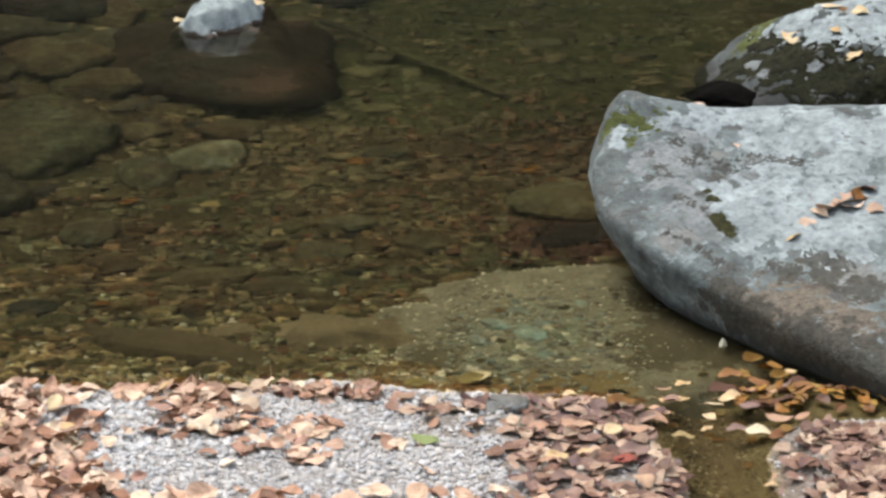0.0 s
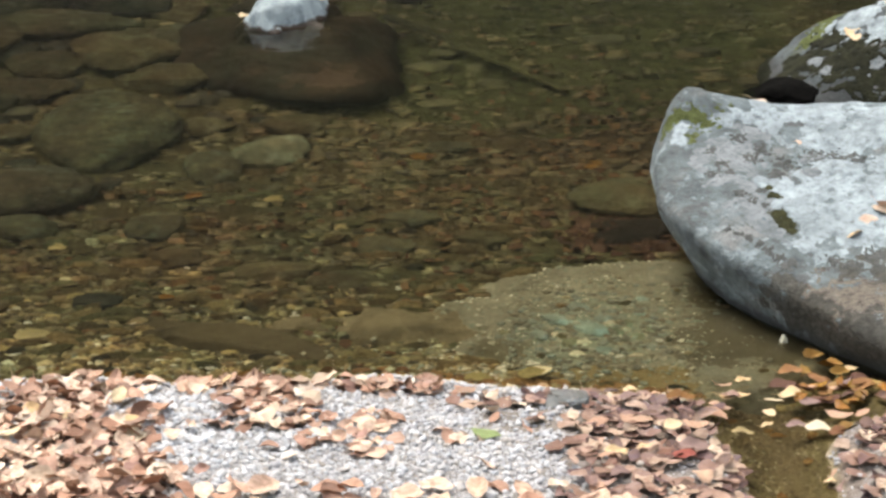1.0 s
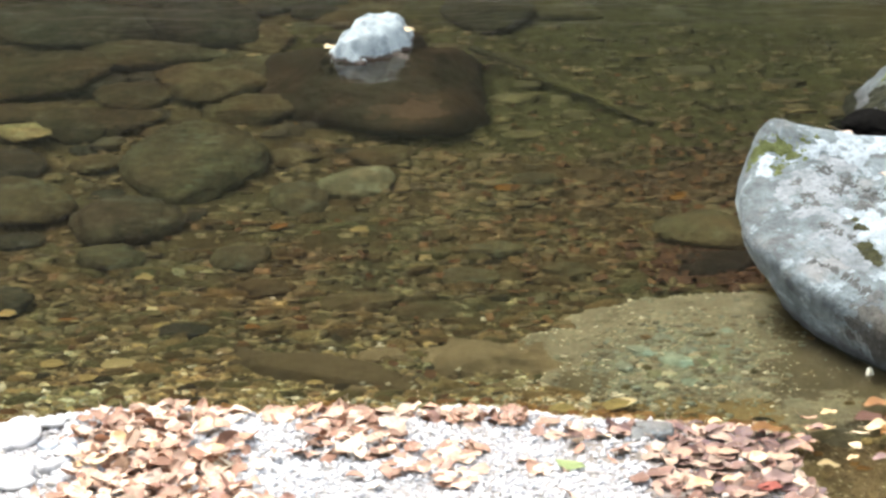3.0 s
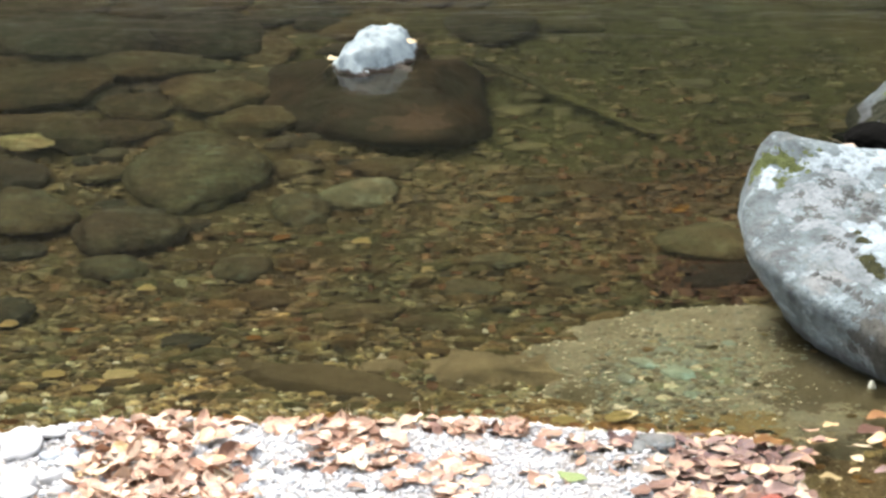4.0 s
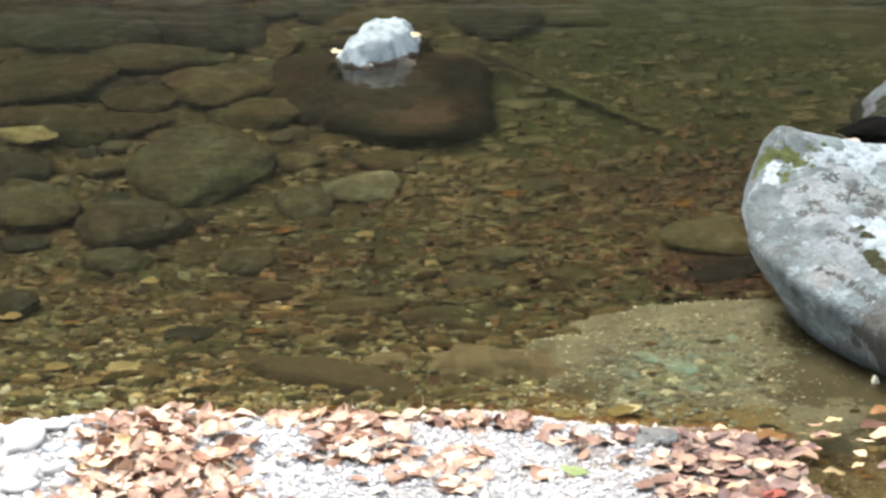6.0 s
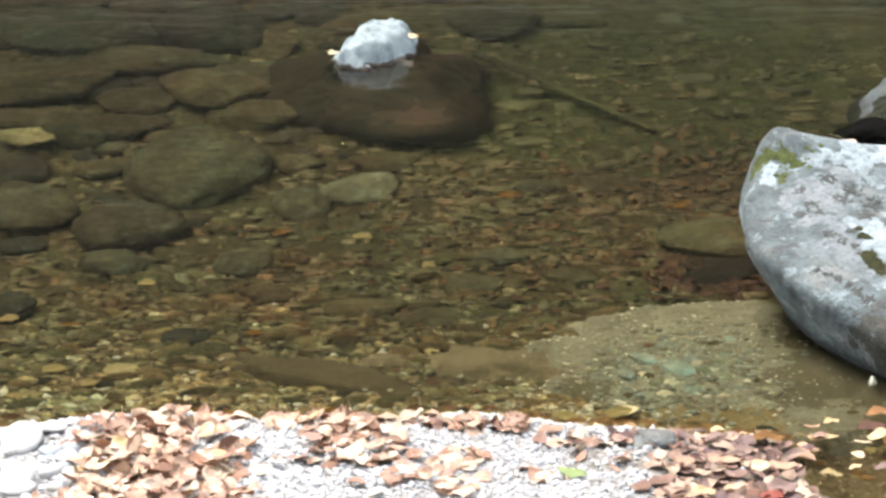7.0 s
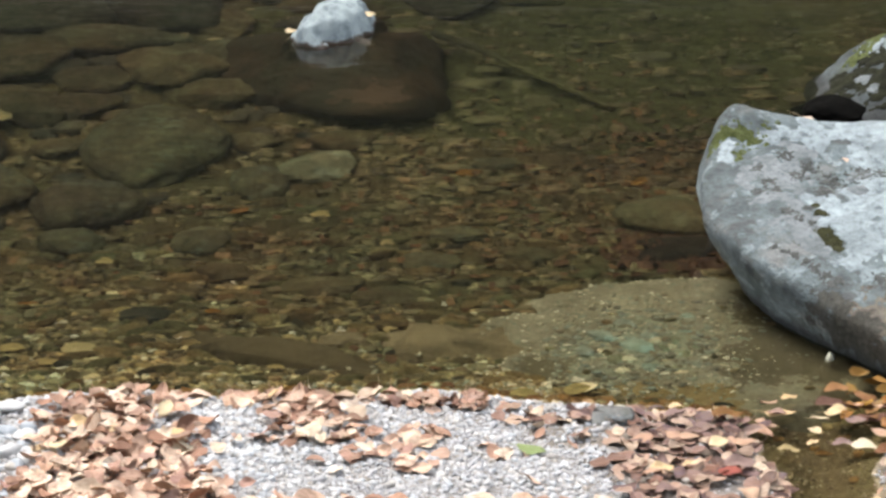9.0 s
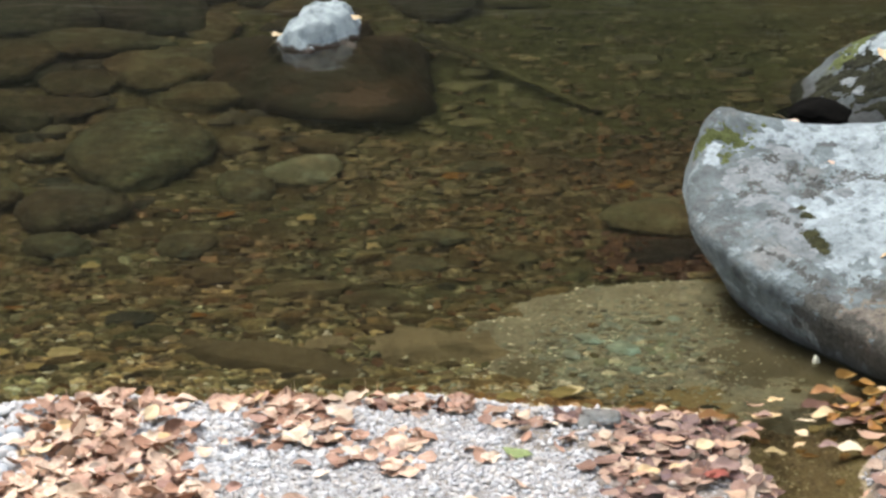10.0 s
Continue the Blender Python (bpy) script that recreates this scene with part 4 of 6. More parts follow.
bed_stone(0.398, 3.809, -0.017, 0.010, 0.010, 0.004, -2, M_TEAL, 'grey-green pebble on the sand bar')
bed_stone(0.350, 4.055, -0.017, 0.010, 0.010, 0.005, -24, M_CREAM, 'cream-white pebble on the sand bar')
bed_stone(0.418, 4.066, -0.017, 0.011, 0.011, 0.005, -1, M_CREAM, 'cream-white pebble on the sand bar')
bed_stone(0.507, 4.148, -0.017, 0.016, 0.016, 0.007, 29, M_TEAL, 'grey-green pebble on the sand bar')
bed_stone(0.491, 4.040, -0.017, 0.012, 0.012, 0.006, -9, M_TEAL, 'grey-green pebble on the sand bar')
bed_stone(0.400, 4.167, -0.017, 0.016, 0.016, 0.007, 4, M_PALE, 'pale green pebble on the sand bar')
bed_stone(0.430, 4.059, -0.017, 0.019, 0.019, 0.009, 12, M_CREAM, 'cream-white pebble on the sand bar')
bed_stone(0.477, 3.962, -0.017, 0.013, 0.013, 0.006, -12, M_CREAM, 'cream-white pebble on the sand bar')
bed_stone(0.334, 3.961, -0.017, 0.009, 0.009, 0.004, 1, M_TEAL, 'grey-green pebble on the sand bar')
bed_stone(0.391, 4.015, -0.017, 0.015, 0.015, 0.007, 0, M_CREAM, 'cream-white pebble on the sand bar')
bed_stone(0.426, 4.040, -0.017, 0.014, 0.014, 0.006, 18, M_TEAL, 'grey-green pebble on the sand bar')
bed_stone(0.515, 4.218, -0.017, 0.015, 0.015, 0.007, -15, M_TEAL, 'grey-green pebble on the sand bar')
bed_stone(0.472, 4.076, -0.017, 0.011, 0.011, 0.005, -14, M_CREAM, 'cream-white pebble on the sand bar')
bed_stone(0.381, 3.969, -0.017, 0.013, 0.013, 0.006, -23, M_CREAM, 'cream-white pebble on the sand bar')
bed_stone(0.532, 4.144, -0.017, 0.008, 0.008, 0.004, -11, M_PALE, 'pale green pebble on the sand bar')
bed_stone(0.518, 4.070, -0.017, 0.012, 0.012, 0.005, 4, M_PALE, 'pale green pebble on the sand bar')
bed_stone(0.448, 4.105, -0.017, 0.015, 0.015, 0.007, -4, M_CREAM, 'cream-white pebble on the sand bar')
bed_stone(0.379, 4.115, -0.017, 0.009, 0.009, 0.004, 9, M_TEAL, 'grey-green pebble on the sand bar')
bed_stone(0.434, 4.177, -0.017, 0.010, 0.010, 0.005, 12, M_CREAM, 'cream-white pebble on the sand bar')
bed_stone(0.440, 4.085, -0.017, 0.008, 0.008, 0.004, -9, M_PALE, 'pale green pebble on the sand bar')
bed_stone(0.405, 4.114, -0.017, 0.012, 0.012, 0.005, 27, M_TEAL, 'grey-green pebble on the sand bar')
bed_stone(0.052, 4.042, -0.067, 0.011, 0.009, 0.005, -20, M_CREAM, 'cream-white pebble in the shallows')
bed_stone(0.047, 3.994, -0.054, 0.010, 0.008, 0.004, -15, M_CREAM, 'cream-white pebble in the shallows')
bed_stone(0.155, 4.034, -0.065, 0.008, 0.006, 0.004, -5, M_CREAM, 'cream-white pebble in the shallows')
bed_stone(0.181, 4.014, -0.059, 0.008, 0.006, 0.004, -16, M_CREAM, 'cream-white pebble in the shallows')
bed_stone(0.234, 4.027, -0.063, 0.008, 0.006, 0.004, -5, M_CREAM, 'cream-white pebble in the shallows')
bed_stone(0.111, 4.041, -0.067, 0.006, 0.005, 0.003, 0, M_CREAM, 'cream-white pebble in the shallows')
bed_stone(0.111, 4.116, -0.087, 0.005, 0.004, 0.002, -14, M_CREAM, 'cream-white pebble in the shallows')
bed_stone(0.089, 4.146, -0.095, 0.010, 0.008, 0.004, -15, M_TAN, 'tan pebble in the shallows')
bed_stone(0.043, 4.146, -0.095, 0.014, 0.011, 0.006, -10, M_TAN, 'tan pebble in the shallows')
bed_stone(0.005, 4.143, -0.094, 0.008, 0.006, 0.004, 4, M_CREAM, 'cream-white pebble in the shallows')
bed_stone(0.294, 3.969, -0.046, 0.005, 0.004, 0.002, 10, M_CREAM, 'cream-white pebble in the shallows')
bed_stone(0.311, 3.969, -0.046, 0.005, 0.004, 0.002, 16, M_CREAM, 'cream-white pebble in the shallows')
bed_stone(0.123, 3.943, -0.038, 0.005, 0.004, 0.002, -15, M_CREAM, 'cream-white pebble in the shallows')
bed_stone(0.003, 4.271, -0.123, 0.006, 0.005, 0.003, -10, M_CREAM, 'cream-white pebble in the shallows')
bed_stone(0.280, 4.219, -0.112, 0.009, 0.007, 0.004, 0, M_CREAM, 'cream-white pebble in the shallows')
bed_stone(0.741, 4.000, 0.001, 0.008, 0.006, 0.010, 40, M_CREAM, 'small white stone at the foot of the boulder')

r = random.Random(64)
tries = 0
while tries < 900:  # stones packed between the large ones
    tries += 1
    x, y, a = r.uniform(-1.35, -0.12), r.uniform(4.85, 7.1), r.uniform(0.028, 0.075)
    if any(math.hypot((x - q[0]) / (q[3] + a * 0.75), (y - q[1]) / (q[4] + a * 0.9)) < 1 for q in BED_STONES) or math.hypot((x + 0.20) / 0.44, (y - 5.95) / 0.40) < 1:
        continue
    if y < 5.2 and x > -0.5:
        continue
    kind = r.choice(((M_UMBER, "umber") if y > 6.2 else (M_BROWN, "brown"), (M_UMBER, "umber") if y > 5.6 else (M_OLIVE, "olive-grey"), (M_BROWN, "brown"), (M_DARK, "dark grey")))
    bed_stone(x, y, level(x, y) + 0.1 * a, a * r.uniform(1.0, 1.3), a * r.uniform(1.0, 1.4), a * r.uniform(0.40, 0.55), r.uniform(-25, 25), kind[0], "silted " + kind[1] + " stone packed among larger sunken stones")

for i, (x, y, z, a, b, c, turn, mat, label) in enumerate(BED_STONES):
    slab = y > 5.6 and x < -0.3  # angular slabs that lie close together
    a, b = (a * 1.05, b * 1.05) if slab else (a, b)
    stone("bed_stone", (x, y, z), (a, b, c), mat, 40 + i, label, "stone", turn, (random.Random(i).uniform(-6, 6), random.Random(i + 99).uniform(-6, 6)), 5, 7.5 if slab else 3.5 if a > 0.1 else 4.6 if a > 0.06 else 6.5, 0.06 if a > 0.06 else 0.11, "larger stones on the stream bed")


# ---- loose gravel, pebbles and flat stones ----
def scatter(name, spots, material, label, detail=1, category="gravel"):
    """Many loose stones in one mesh: rows of x, y, z, half sizes and turn."""
    u, f = BALLS[detail]
    rng = np.random.default_rng(len(spots))
    vs, fs, k = [], [], 0
    for x, y, z, a, b, c, turn in spots:
        v = u * (1 + (0.24 if detail == 1 else 0.12) * rng.standard_normal(len(u)))[:, None]
        v = np.sign(v) * np.abs(v) ** 0.85 * np.array((a, b, c))
        v[:, 2] += v[:, 0] * rng.normal(0, 0.16) + v[:, 1] * rng.normal(0, 0.16)
        cs, sn = math.cos(turn), math.sin(turn)
        vs.append(np.stack([x + v[:, 0] * cs - v[:, 1] * sn, y + v[:, 0] * sn + v[:, 1] * cs, z + v[:, 2]], 1))
        fs.append(f + k)
        k += len(u)
    return tagged(mesh_object(name, np.concatenate(vs), np.concatenate(fs), material), label, category, kind="stuff")


rng = random.Random(11)


def on_bar(x, y):
    return math.hypot((x - sand_at[0]) / 0.38, (y - sand_at[1]) / 0.36) < 0.70


def on_silt(x, y):
    return math.hypot((x - silt_at[0]) / 0.21, (y - silt_at[1] + 0.44 * (x - silt_at[0])) / 0.07) < 0.65


sand_at, silt_at = (0.514, 4.089), (-0.195, 4.095)


def bed_top(x, y):
    """Height of the bed or of the sand bank that lies on it."""
    z = level(x, y)
    for ob in (sand_bar, silt_bar, sand_tongue):
        hit, p, n, f = ob.ray_cast(Vector((x, y, 1)), Vector((0, 0, -1)))
        z = max(z, p.z) if hit else z
    return z


spots = []
while len(spots) < 32000:  # bank gravel
    x, y = rng.uniform(-1.0, 1.15), rng.uniform(3.25, 3.86)
    z = level(x, y)
    if z < 0.004 or (x > 0.33 + 0.03 * math.sin(40 * y) and rng.random() < 0.95) or (rng.random() < 0.7 and math.hypot((x - 0.30) / 0.10, (y - 3.62) / 0.07) < 1):
        continue
    s = rng.uniform(0.0014, 0.0030) * (1.0 if rng.random() < 0.93 else 2.3)
    spots.append((x, y, z + s * 0.3, s * rng.uniform(0.9, 1.5), s, s * rng.uniform(0.6, 0.9), rng.uniform(0, 6.3)))
while len(spots) < 38000:  # thinning out to the sides and towards the path
    x, y = rng.gauss(0, 1.3), 3.6 - abs(rng.gauss(0, 0.8))
    z = level(x, y)
    if z < 0.004 or (-1.0 < x < 1.15 and y > 3.25) or math.hypot(x, y) < 0.5:
        continue
    s = rng.uniform(0.003, 0.009)
    spots.append((x, y, z + s * 0.2, s * rng.uniform(0.9, 1.5), s, s * rng.uniform(0.6, 0.9), rng.uniform(0, 6.3)))
scatter("bank_gravel", spots, M_GRAVEL, "fine white and grey gravel covering the bank")
spots = []
while len(spots) < 2000:  # coarser bluish-white grains, most in the open patch beside the white pebbles
    x, y = (rng.gauss(-0.36, 0.16), rng.gauss(3.60, 0.13)) if rng.random() < 0.7 else (rng.uniform(-0.6, 0.33), rng.uniform(3.3, 3.8))
    if level(x, y) < 0.006 or y < 3.26 or x > 0.33:
        continue
    s = rng.uniform(0.0032, 0.0062)
    spots.append((x, y, level(x, y) + 0.002, s * rng.uniform(1.0, 1.4), s, s * rng.uniform(0.6, 0.9), rng.uniform(0, 6.3)))
scatter("coarse_gravel", spots, M_COARSE, "coarse bluish-white gravel strewn over the finer bank gravel")
spots = []
while len(spots) < 6500:  # small gravel in the shallows
    x = rng.uniform(-1.3, 1.3)
    y = shore(x) + abs(rng.gauss(0, 0.26))
    if on_bar(x, y) or on_silt(x, y):
        continue
    s = rng.uniform(0.0035, 0.009) * (1 if rng.random() < 0.9 else 1.6)
    spots.append((x, y, level(x, y) + s * 0.2, s * rng.uniform(1, 1.7), s * rng.uniform(0.9, 1.3), s * rng.uniform(0.45, 0.7), rng.uniform(0, 6.3)))
scatter("shallow_gravel", spots, M_BEDGRAVEL, "brown and ochre gravel under the shallow water")
spots = []
while len(spots) < 900:  # paler stones in loose clusters near the edge
    cx = rng.choice((-0.78, -0.70, -0.62, -0.22, -0.12, 0.0, 0.1, -0.45, 0.06, 0.14, 0.14, 0.2, 0.2, 0.26, 0.32))
    x, y = cx + rng.gauss(0, 0.05), shore(cx) + 0.09 + rng.gauss(0, 0.05)
    if y < shore(x) + 0.02:
        continue
    s = rng.uniform(0.003, 0.0075)
    spots.append((x, y, bed_top(x, y) + s * 0.3, s * rng.uniform(1, 1.8), s, s * rng.uniform(0.45, 0.7), rng.uniform(0, 6.3)))
scatter("pale_gravel", spots, M_BARGRAVEL, "cream and grey-green gravel in clusters under shallow water")


def clear_of_stones(x, y):
    return all(math.hypot((x - q[0]) / q[3], (y - q[1]) / q[4]) > 0.95 for q in BED_STONES)


spots, flat_spots = [], []
while len(spots) < 7500:  # flat stones farther out
    x, y = rng.uniform(-1.6, 1.7), rng.uniform(3.95, 6.6)
    if on_bar(x, y) or on_silt(x, y) or (x < -0.3 and y > 5.0 and not clear_of_stones(x, y)) or (y > 5.6 and rng.random() < 0.55) or (x < -0.1 and y > 4.85 and rng.random() < 0.55) or (x > 0.05 and y > 5.35 and rng.random() < 0.35):
        continue
    s = rng.uniform(0.006, 0.015) if rng.random() < 0.84 else rng.uniform(0.014, 0.027)
    row = (x, y, level(x, y) + s * 0.2, s * rng.uniform(1, 1.9), s * rng.uniform(0.7, 1.1), s * rng.uniform(0.35, 0.65), rng.uniform(-0.8, 0.8))
    (flat_spots if s > 0.016 and -0.8 < x < 0.6 and y < 5.1 and len(flat_spots) < 300 else spots).append(row)
scatter("bed_pebbles", spots, M_BEDSTONE, "flat brown stones lying over the stream bed")
M_PEB = []
for i, (name, a, b) in enumerate([("tan", (0.276, 0.207, 0.115), (0.368, 0.287, 0.161)), ("brown", (0.138, 0.103, 0.063), (0.207, 0.149, 0.086)), ("olive", (0.138, 0.132, 0.075), (0.207, 0.196, 0.115)), ("dark grey", (0.057, 0.053, 0.044), (0.098, 0.092, 0.075)), ("cream", (0.506, 0.460, 0.322), (0.644, 0.598, 0.460)), ("rust-brown", (0.207, 0.109, 0.057), (0.276, 0.149, 0.081))]):
    mat = wet_stone(name.replace(" ", "_").replace("-", "_") + "_pebble", a, b, algae=a)
    M_PEB.append((name, [rock_shape(some_sides(random.Random(900 + 9 * i + q)), 6.0, 2, 0.0) for q in range(3)], mat))
pebble_meshes = []
for name, shapes, mat in M_PEB:
    for v, f in shapes:
        me = bpy.data.meshes.new("bed_pebble")
        me.from_pydata([tuple(q) for q in v], [], [tuple(q) for q in f])
        me.polygons.foreach_set("use_smooth", [True] * len(me.polygons))
        me.materials.append(mat)
        pebble_meshes.append((name, me))
for x, y, z, a, b, c, turn in flat_spots:
    name, me = rng.choice([q for q in pebble_meshes if q[0] in ("brown", "olive", "tan")])
    ob = new("flat_stone", me)
    ob.matrix_world = pose(x, y, z, rng.gauss(0, 6), rng.gauss(0, 6), math.degrees(turn)) @ Matrix.Diagonal((a, b, c, 1))
    tagged(ob, "flat silted " + name + " stone lying on the stream bed", "stone", "flat stones on the stream bed")
count = 0
while count < 250:
    x = rng.uniform(-0.95, 0.85)
    y = shore(x) + 0.03 + abs(rng.gauss(0, 0.45))
    if on_silt(x, y) or (on_bar(x, y) and rng.random() < 0.6) or y > 5.2 or not clear_of_stones(x, y):
        continue
    name, me = rng.choice(pebble_meshes)
    a = rng.uniform(0.008, 0.019)
    if on_bar(x, y):
        name, me = rng.choice([q for q in pebble_meshes if q[0] in ("olive", "cream", "tan")])
        a *= 0.6
    ob = new("bed_pebble", me)
    z = level(x, y)
    if on_bar(x, y):
        hit, p, _, _ = sand_bar.ray_cast(Vector((x, y, 1)), Vector((0, 0, -1)))
        z = max(z, p.z) if hit else z
    ob.matrix_world = pose(x, y, z + a * 0.25, rng.gauss(0, 8), rng.gauss(0, 8), rng.uniform(0, 360)) @ Matrix.Diagonal((a * rng.uniform(1.0, 1.5), a, a * rng.uniform(0.4, 0.6), 1))
    tagged(ob, "smooth " + name + " pebble under the clear shallow water", "pebble", "pebbles under the shallow water")
    count += 1
spots = []
while len(spots) < 420:  # cobbles far out
    x, y = rng.uniform(-2.2, 2.2), rng.uniform(5.4, 8.4)
    if (x > 0.0 and rng.random() < 0.75) or not clear_of_stones(x, y):
        continue
    s = rng.uniform(0.02, 0.05)
    spots.append((x, y, level(x, y) + s * 0.05, s * rng.uniform(1, 1.6), s * rng.uniform(0.8, 1.2), s * rng.uniform(0.3, 0.5), rng.uniform(-0.7, 0.7)))
scatter("bed_cobbles", spots, M_DEEP, "dull brown cobbles, coloured darker to paint the depth of the water", 2)
spots = []
while len(spots) < 2000:  # on the sand bar
    x, y = sand_at[0] + rng.gauss(-0.09, 0.17), sand_at[1] + rng.gauss(0, 0.19)
    if math.hypot((x - sand_at[0]) / 0.38, (y - sand_at[1]) / 0.36) > 1.1:
        continue
    if x > sand_at[0] + 0.1 and rng.random() < 0.7:
        continue
    s = rng.uniform(0.0015, 0.0036) * (1 if rng.random() < 0.90 else 1.9)
    hit, p, _, _ = sand_bar.ray_cast(Vector((x, y, 1)), Vector((0, 0, -1)))
    spots.append((x, y, max(p.z, level(x, y)) + s * 0.1, s * rng.uniform(1, 1.8), s, s * 0.4, rng.uniform(0, 6.3)))
for i in range(260):  # along the brink
    x = rng.uniform(0.14, 0.62)
    y = 4.27 + 0.22 * min(1.0, max(0.0, (x - 0.14) / 0.30)) - abs(rng.gauss(0, 0.07))
    s = rng.uniform(0.002, 0.005)
    spots.append((x, y, bed_top(x, y) + s * 0.2, s * rng.uniform(1, 1.7), s, s * 0.5, rng.uniform(0, 6.3)))
scatter("bar_gravel", spots, M_BARGRAVEL, "specks of pale gravel on the sand bar")

spots = []
while len(spots) < 420:  # coarser stones gathered on the bar
    x, y = rng.gauss(0.37, 0.10), rng.gauss(4.12, 0.13)
    if not on_bar(x, y):
        continue
    s = rng.uniform(0.003, 0.0085)
    spots.append((x, y, bed_top(x, y) + s * 0.1, s * rng.uniform(1, 1.6), s, s * 0.45, rng.uniform(0, 6.3)))
scatter("bar_pebbles", spots, grains("bar_stones", [(0.0, (0.16, 0.15, 0.11)), (0.2, (0.27, 0.30, 0.26)), (0.35, (0.13, 0.12, 0.09)), (0.5, (0.23, 0.28, 0.26)), (0.65, (0.34, 0.32, 0.25)), (0.8, (0.20, 0.17, 0.12)), (0.93, (0.40, 0.42, 0.36)), (1.0, (0.70, 0.68, 0.60))], 0.7, 0.2), "grey-green and brown pebbles gathered on the sand bar", 2)
spots = []
for i in range(1500):  # in the inlet
    x, y = rng.gauss(0.665, 0.06), rng.uniform(3.15, 3.80)
    if level(x, y) > 0.002:
        continue
    s = rng.uniform(0.0015, 0.0045)
    spots.append((x, y, level(x, y) + s * 0.1, s * rng.uniform(1, 1.7), s, s * 0.4, rng.uniform(0, 6.3)))
scatter("inlet_gravel", spots, grains("inlet_grit", [(0.0, (0.20, 0.15, 0.09)), (0.3, (0.32, 0.25, 0.16)), (0.5, (0.14, 0.10, 0.065)), (0.8, (0.40, 0.32, 0.22)), (1.0, (0.60, 0.54, 0.42))], 0.7, 0.2), "brown and tan grit on the bed of the inlet")

# ---- single pebbles that stand out ----
PEBBLES = []


def bank_pebble(*row):
    """A pebble on the bank: place, half size, kind."""
    PEBBLES.append(row)


bank_pebble(-0.633, 3.737, 0.027, 'white')
bank_pebble(-0.675, 3.679, 0.048, 'white')
bank_pebble(-0.590, 3.594, 0.023, 'white')
bank_pebble(-0.606, 3.523, 0.022, 'white')
bank_pebble(-0.565, 3.491, 0.025, 'white')
bank_pebble(-0.651, 3.503, 0.042, 'white')
bank_pebble(-0.689, 3.564, 0.027, 'white')
bank_pebble(-0.552, 3.607, 0.018, 'white')
bank_pebble(-0.691, 3.631, 0.018, 'white')
bank_pebble(-0.710, 3.701, 0.019, 'white')
bank_pebble(-0.585, 3.550, 0.019, 'bluegrey')
bank_pebble(-0.646, 3.455, 0.031, 'white')
bank_pebble(-0.587, 3.460, 0.015, 'beige')
bank_pebble(-0.547, 3.424, 0.018, 'white')
bank_pebble(-0.540, 3.555, 0.013, 'white')
bank_pebble(-0.592, 3.354, 0.021, 'white')
bank_pebble(-0.503, 3.342, 0.016, 'bluegrey')
bank_pebble(-0.488, 3.391, 0.017, 'bluegrey')
bank_pebble(-0.703, 3.533, 0.019, 'white')
bank_pebble(-0.274, 3.404, 0.012, 'white')
bank_pebble(-0.504, 3.539, 0.015, 'beige')
bank_pebble(-0.508, 3.469, 0.018, 'bluegrey')
bank_pebble(-0.288, 3.444, 0.015, 'white')
bank_pebble(-0.414, 3.429, 0.019, 'bluegrey')
bank_pebble(-0.472, 3.682, 0.015, 'beige')
bank_pebble(-0.463, 3.574, 0.011, 'beige')
bank_pebble(-0.642, 3.330, 0.021, 'beige')
bank_pebble(-0.536, 3.282, 0.017, 'white')
bank_pebble(-0.589, 3.259, 0.018, 'white')
bank_pebble(-0.484, 3.716, 0.009, 'beige')
bank_pebble(-0.068, 3.494, 0.008, 'bluegrey')
bank_pebble(0.428, 3.404, 0.009, 'beige')
bank_pebble(0.030, 3.404, 0.007, 'white')
bank_pebble(-0.140, 3.449, 0.008, 'white')
bank_pebble(-0.199, 3.354, 0.009, 'white')
bank_pebble(-0.378, 3.342, 0.011, 'white')
bank_pebble(0.236, 3.455, 0.007, 'white')
bank_pebble(0.127, 3.379, 0.009, 'white')
bank_pebble(-0.573, 3.316, 0.021, 'bluegrey')
bank_pebble(-0.780, 3.441, 0.010, 'white')
bank_pebble(-0.527, 3.614, 0.014, 'white')
bank_pebble(-0.699, 3.619, 0.010, 'white')
bank_pebble(-0.562, 3.468, 0.010, 'beige')
bank_pebble(-0.710, 3.292, 0.009, 'bluegrey')
bank_pebble(-0.619, 3.607, 0.008, 'white')
bank_pebble(-0.745, 3.562, 0.010, 'white')
bank_pebble(-0.658, 3.222, 0.016, 'white')
bank_pebble(-0.690, 3.219, 0.009, 'beige')
bank_pebble(-0.703, 3.491, 0.010, 'white')
bank_pebble(-0.717, 3.505, 0.018, 'bluegrey')
bank_pebble(-0.768, 3.344, 0.011, 'white')
bank_pebble(-0.663, 3.283, 0.013, 'white')
bank_pebble(-0.730, 3.438, 0.010, 'white')
bank_pebble(-0.670, 3.232, 0.021, 'white')
bank_pebble(-0.552, 3.663, 0.015, 'white')
bank_pebble(-0.641, 3.273, 0.013, 'white')
bank_pebble(-0.555, 3.369, 0.009, 'white')
bank_pebble(-0.521, 3.235, 0.013, 'white')
bank_pebble(-0.596, 3.251, 0.011, 'beige')
bank_pebble(-0.730, 3.313, 0.011, 'white')
bank_pebble(-0.735, 3.229, 0.007, 'white')
bank_pebble(-0.670, 3.374, 0.009, 'white')
bank_pebble(-0.682, 3.333, 0.008, 'white')
bank_pebble(-0.583, 3.517, 0.008, 'white')
bank_pebble(-0.572, 3.516, 0.014, 'white')
bank_pebble(-0.589, 3.630, 0.018, 'bluegrey')
bank_pebble(-0.525, 3.656, 0.023, 'bluegrey')
bank_pebble(-0.698, 3.545, 0.022, 'beige')
bank_pebble(-0.700, 3.215, 0.021, 'white')
bank_pebble(-0.544, 3.504, 0.010, 'white')
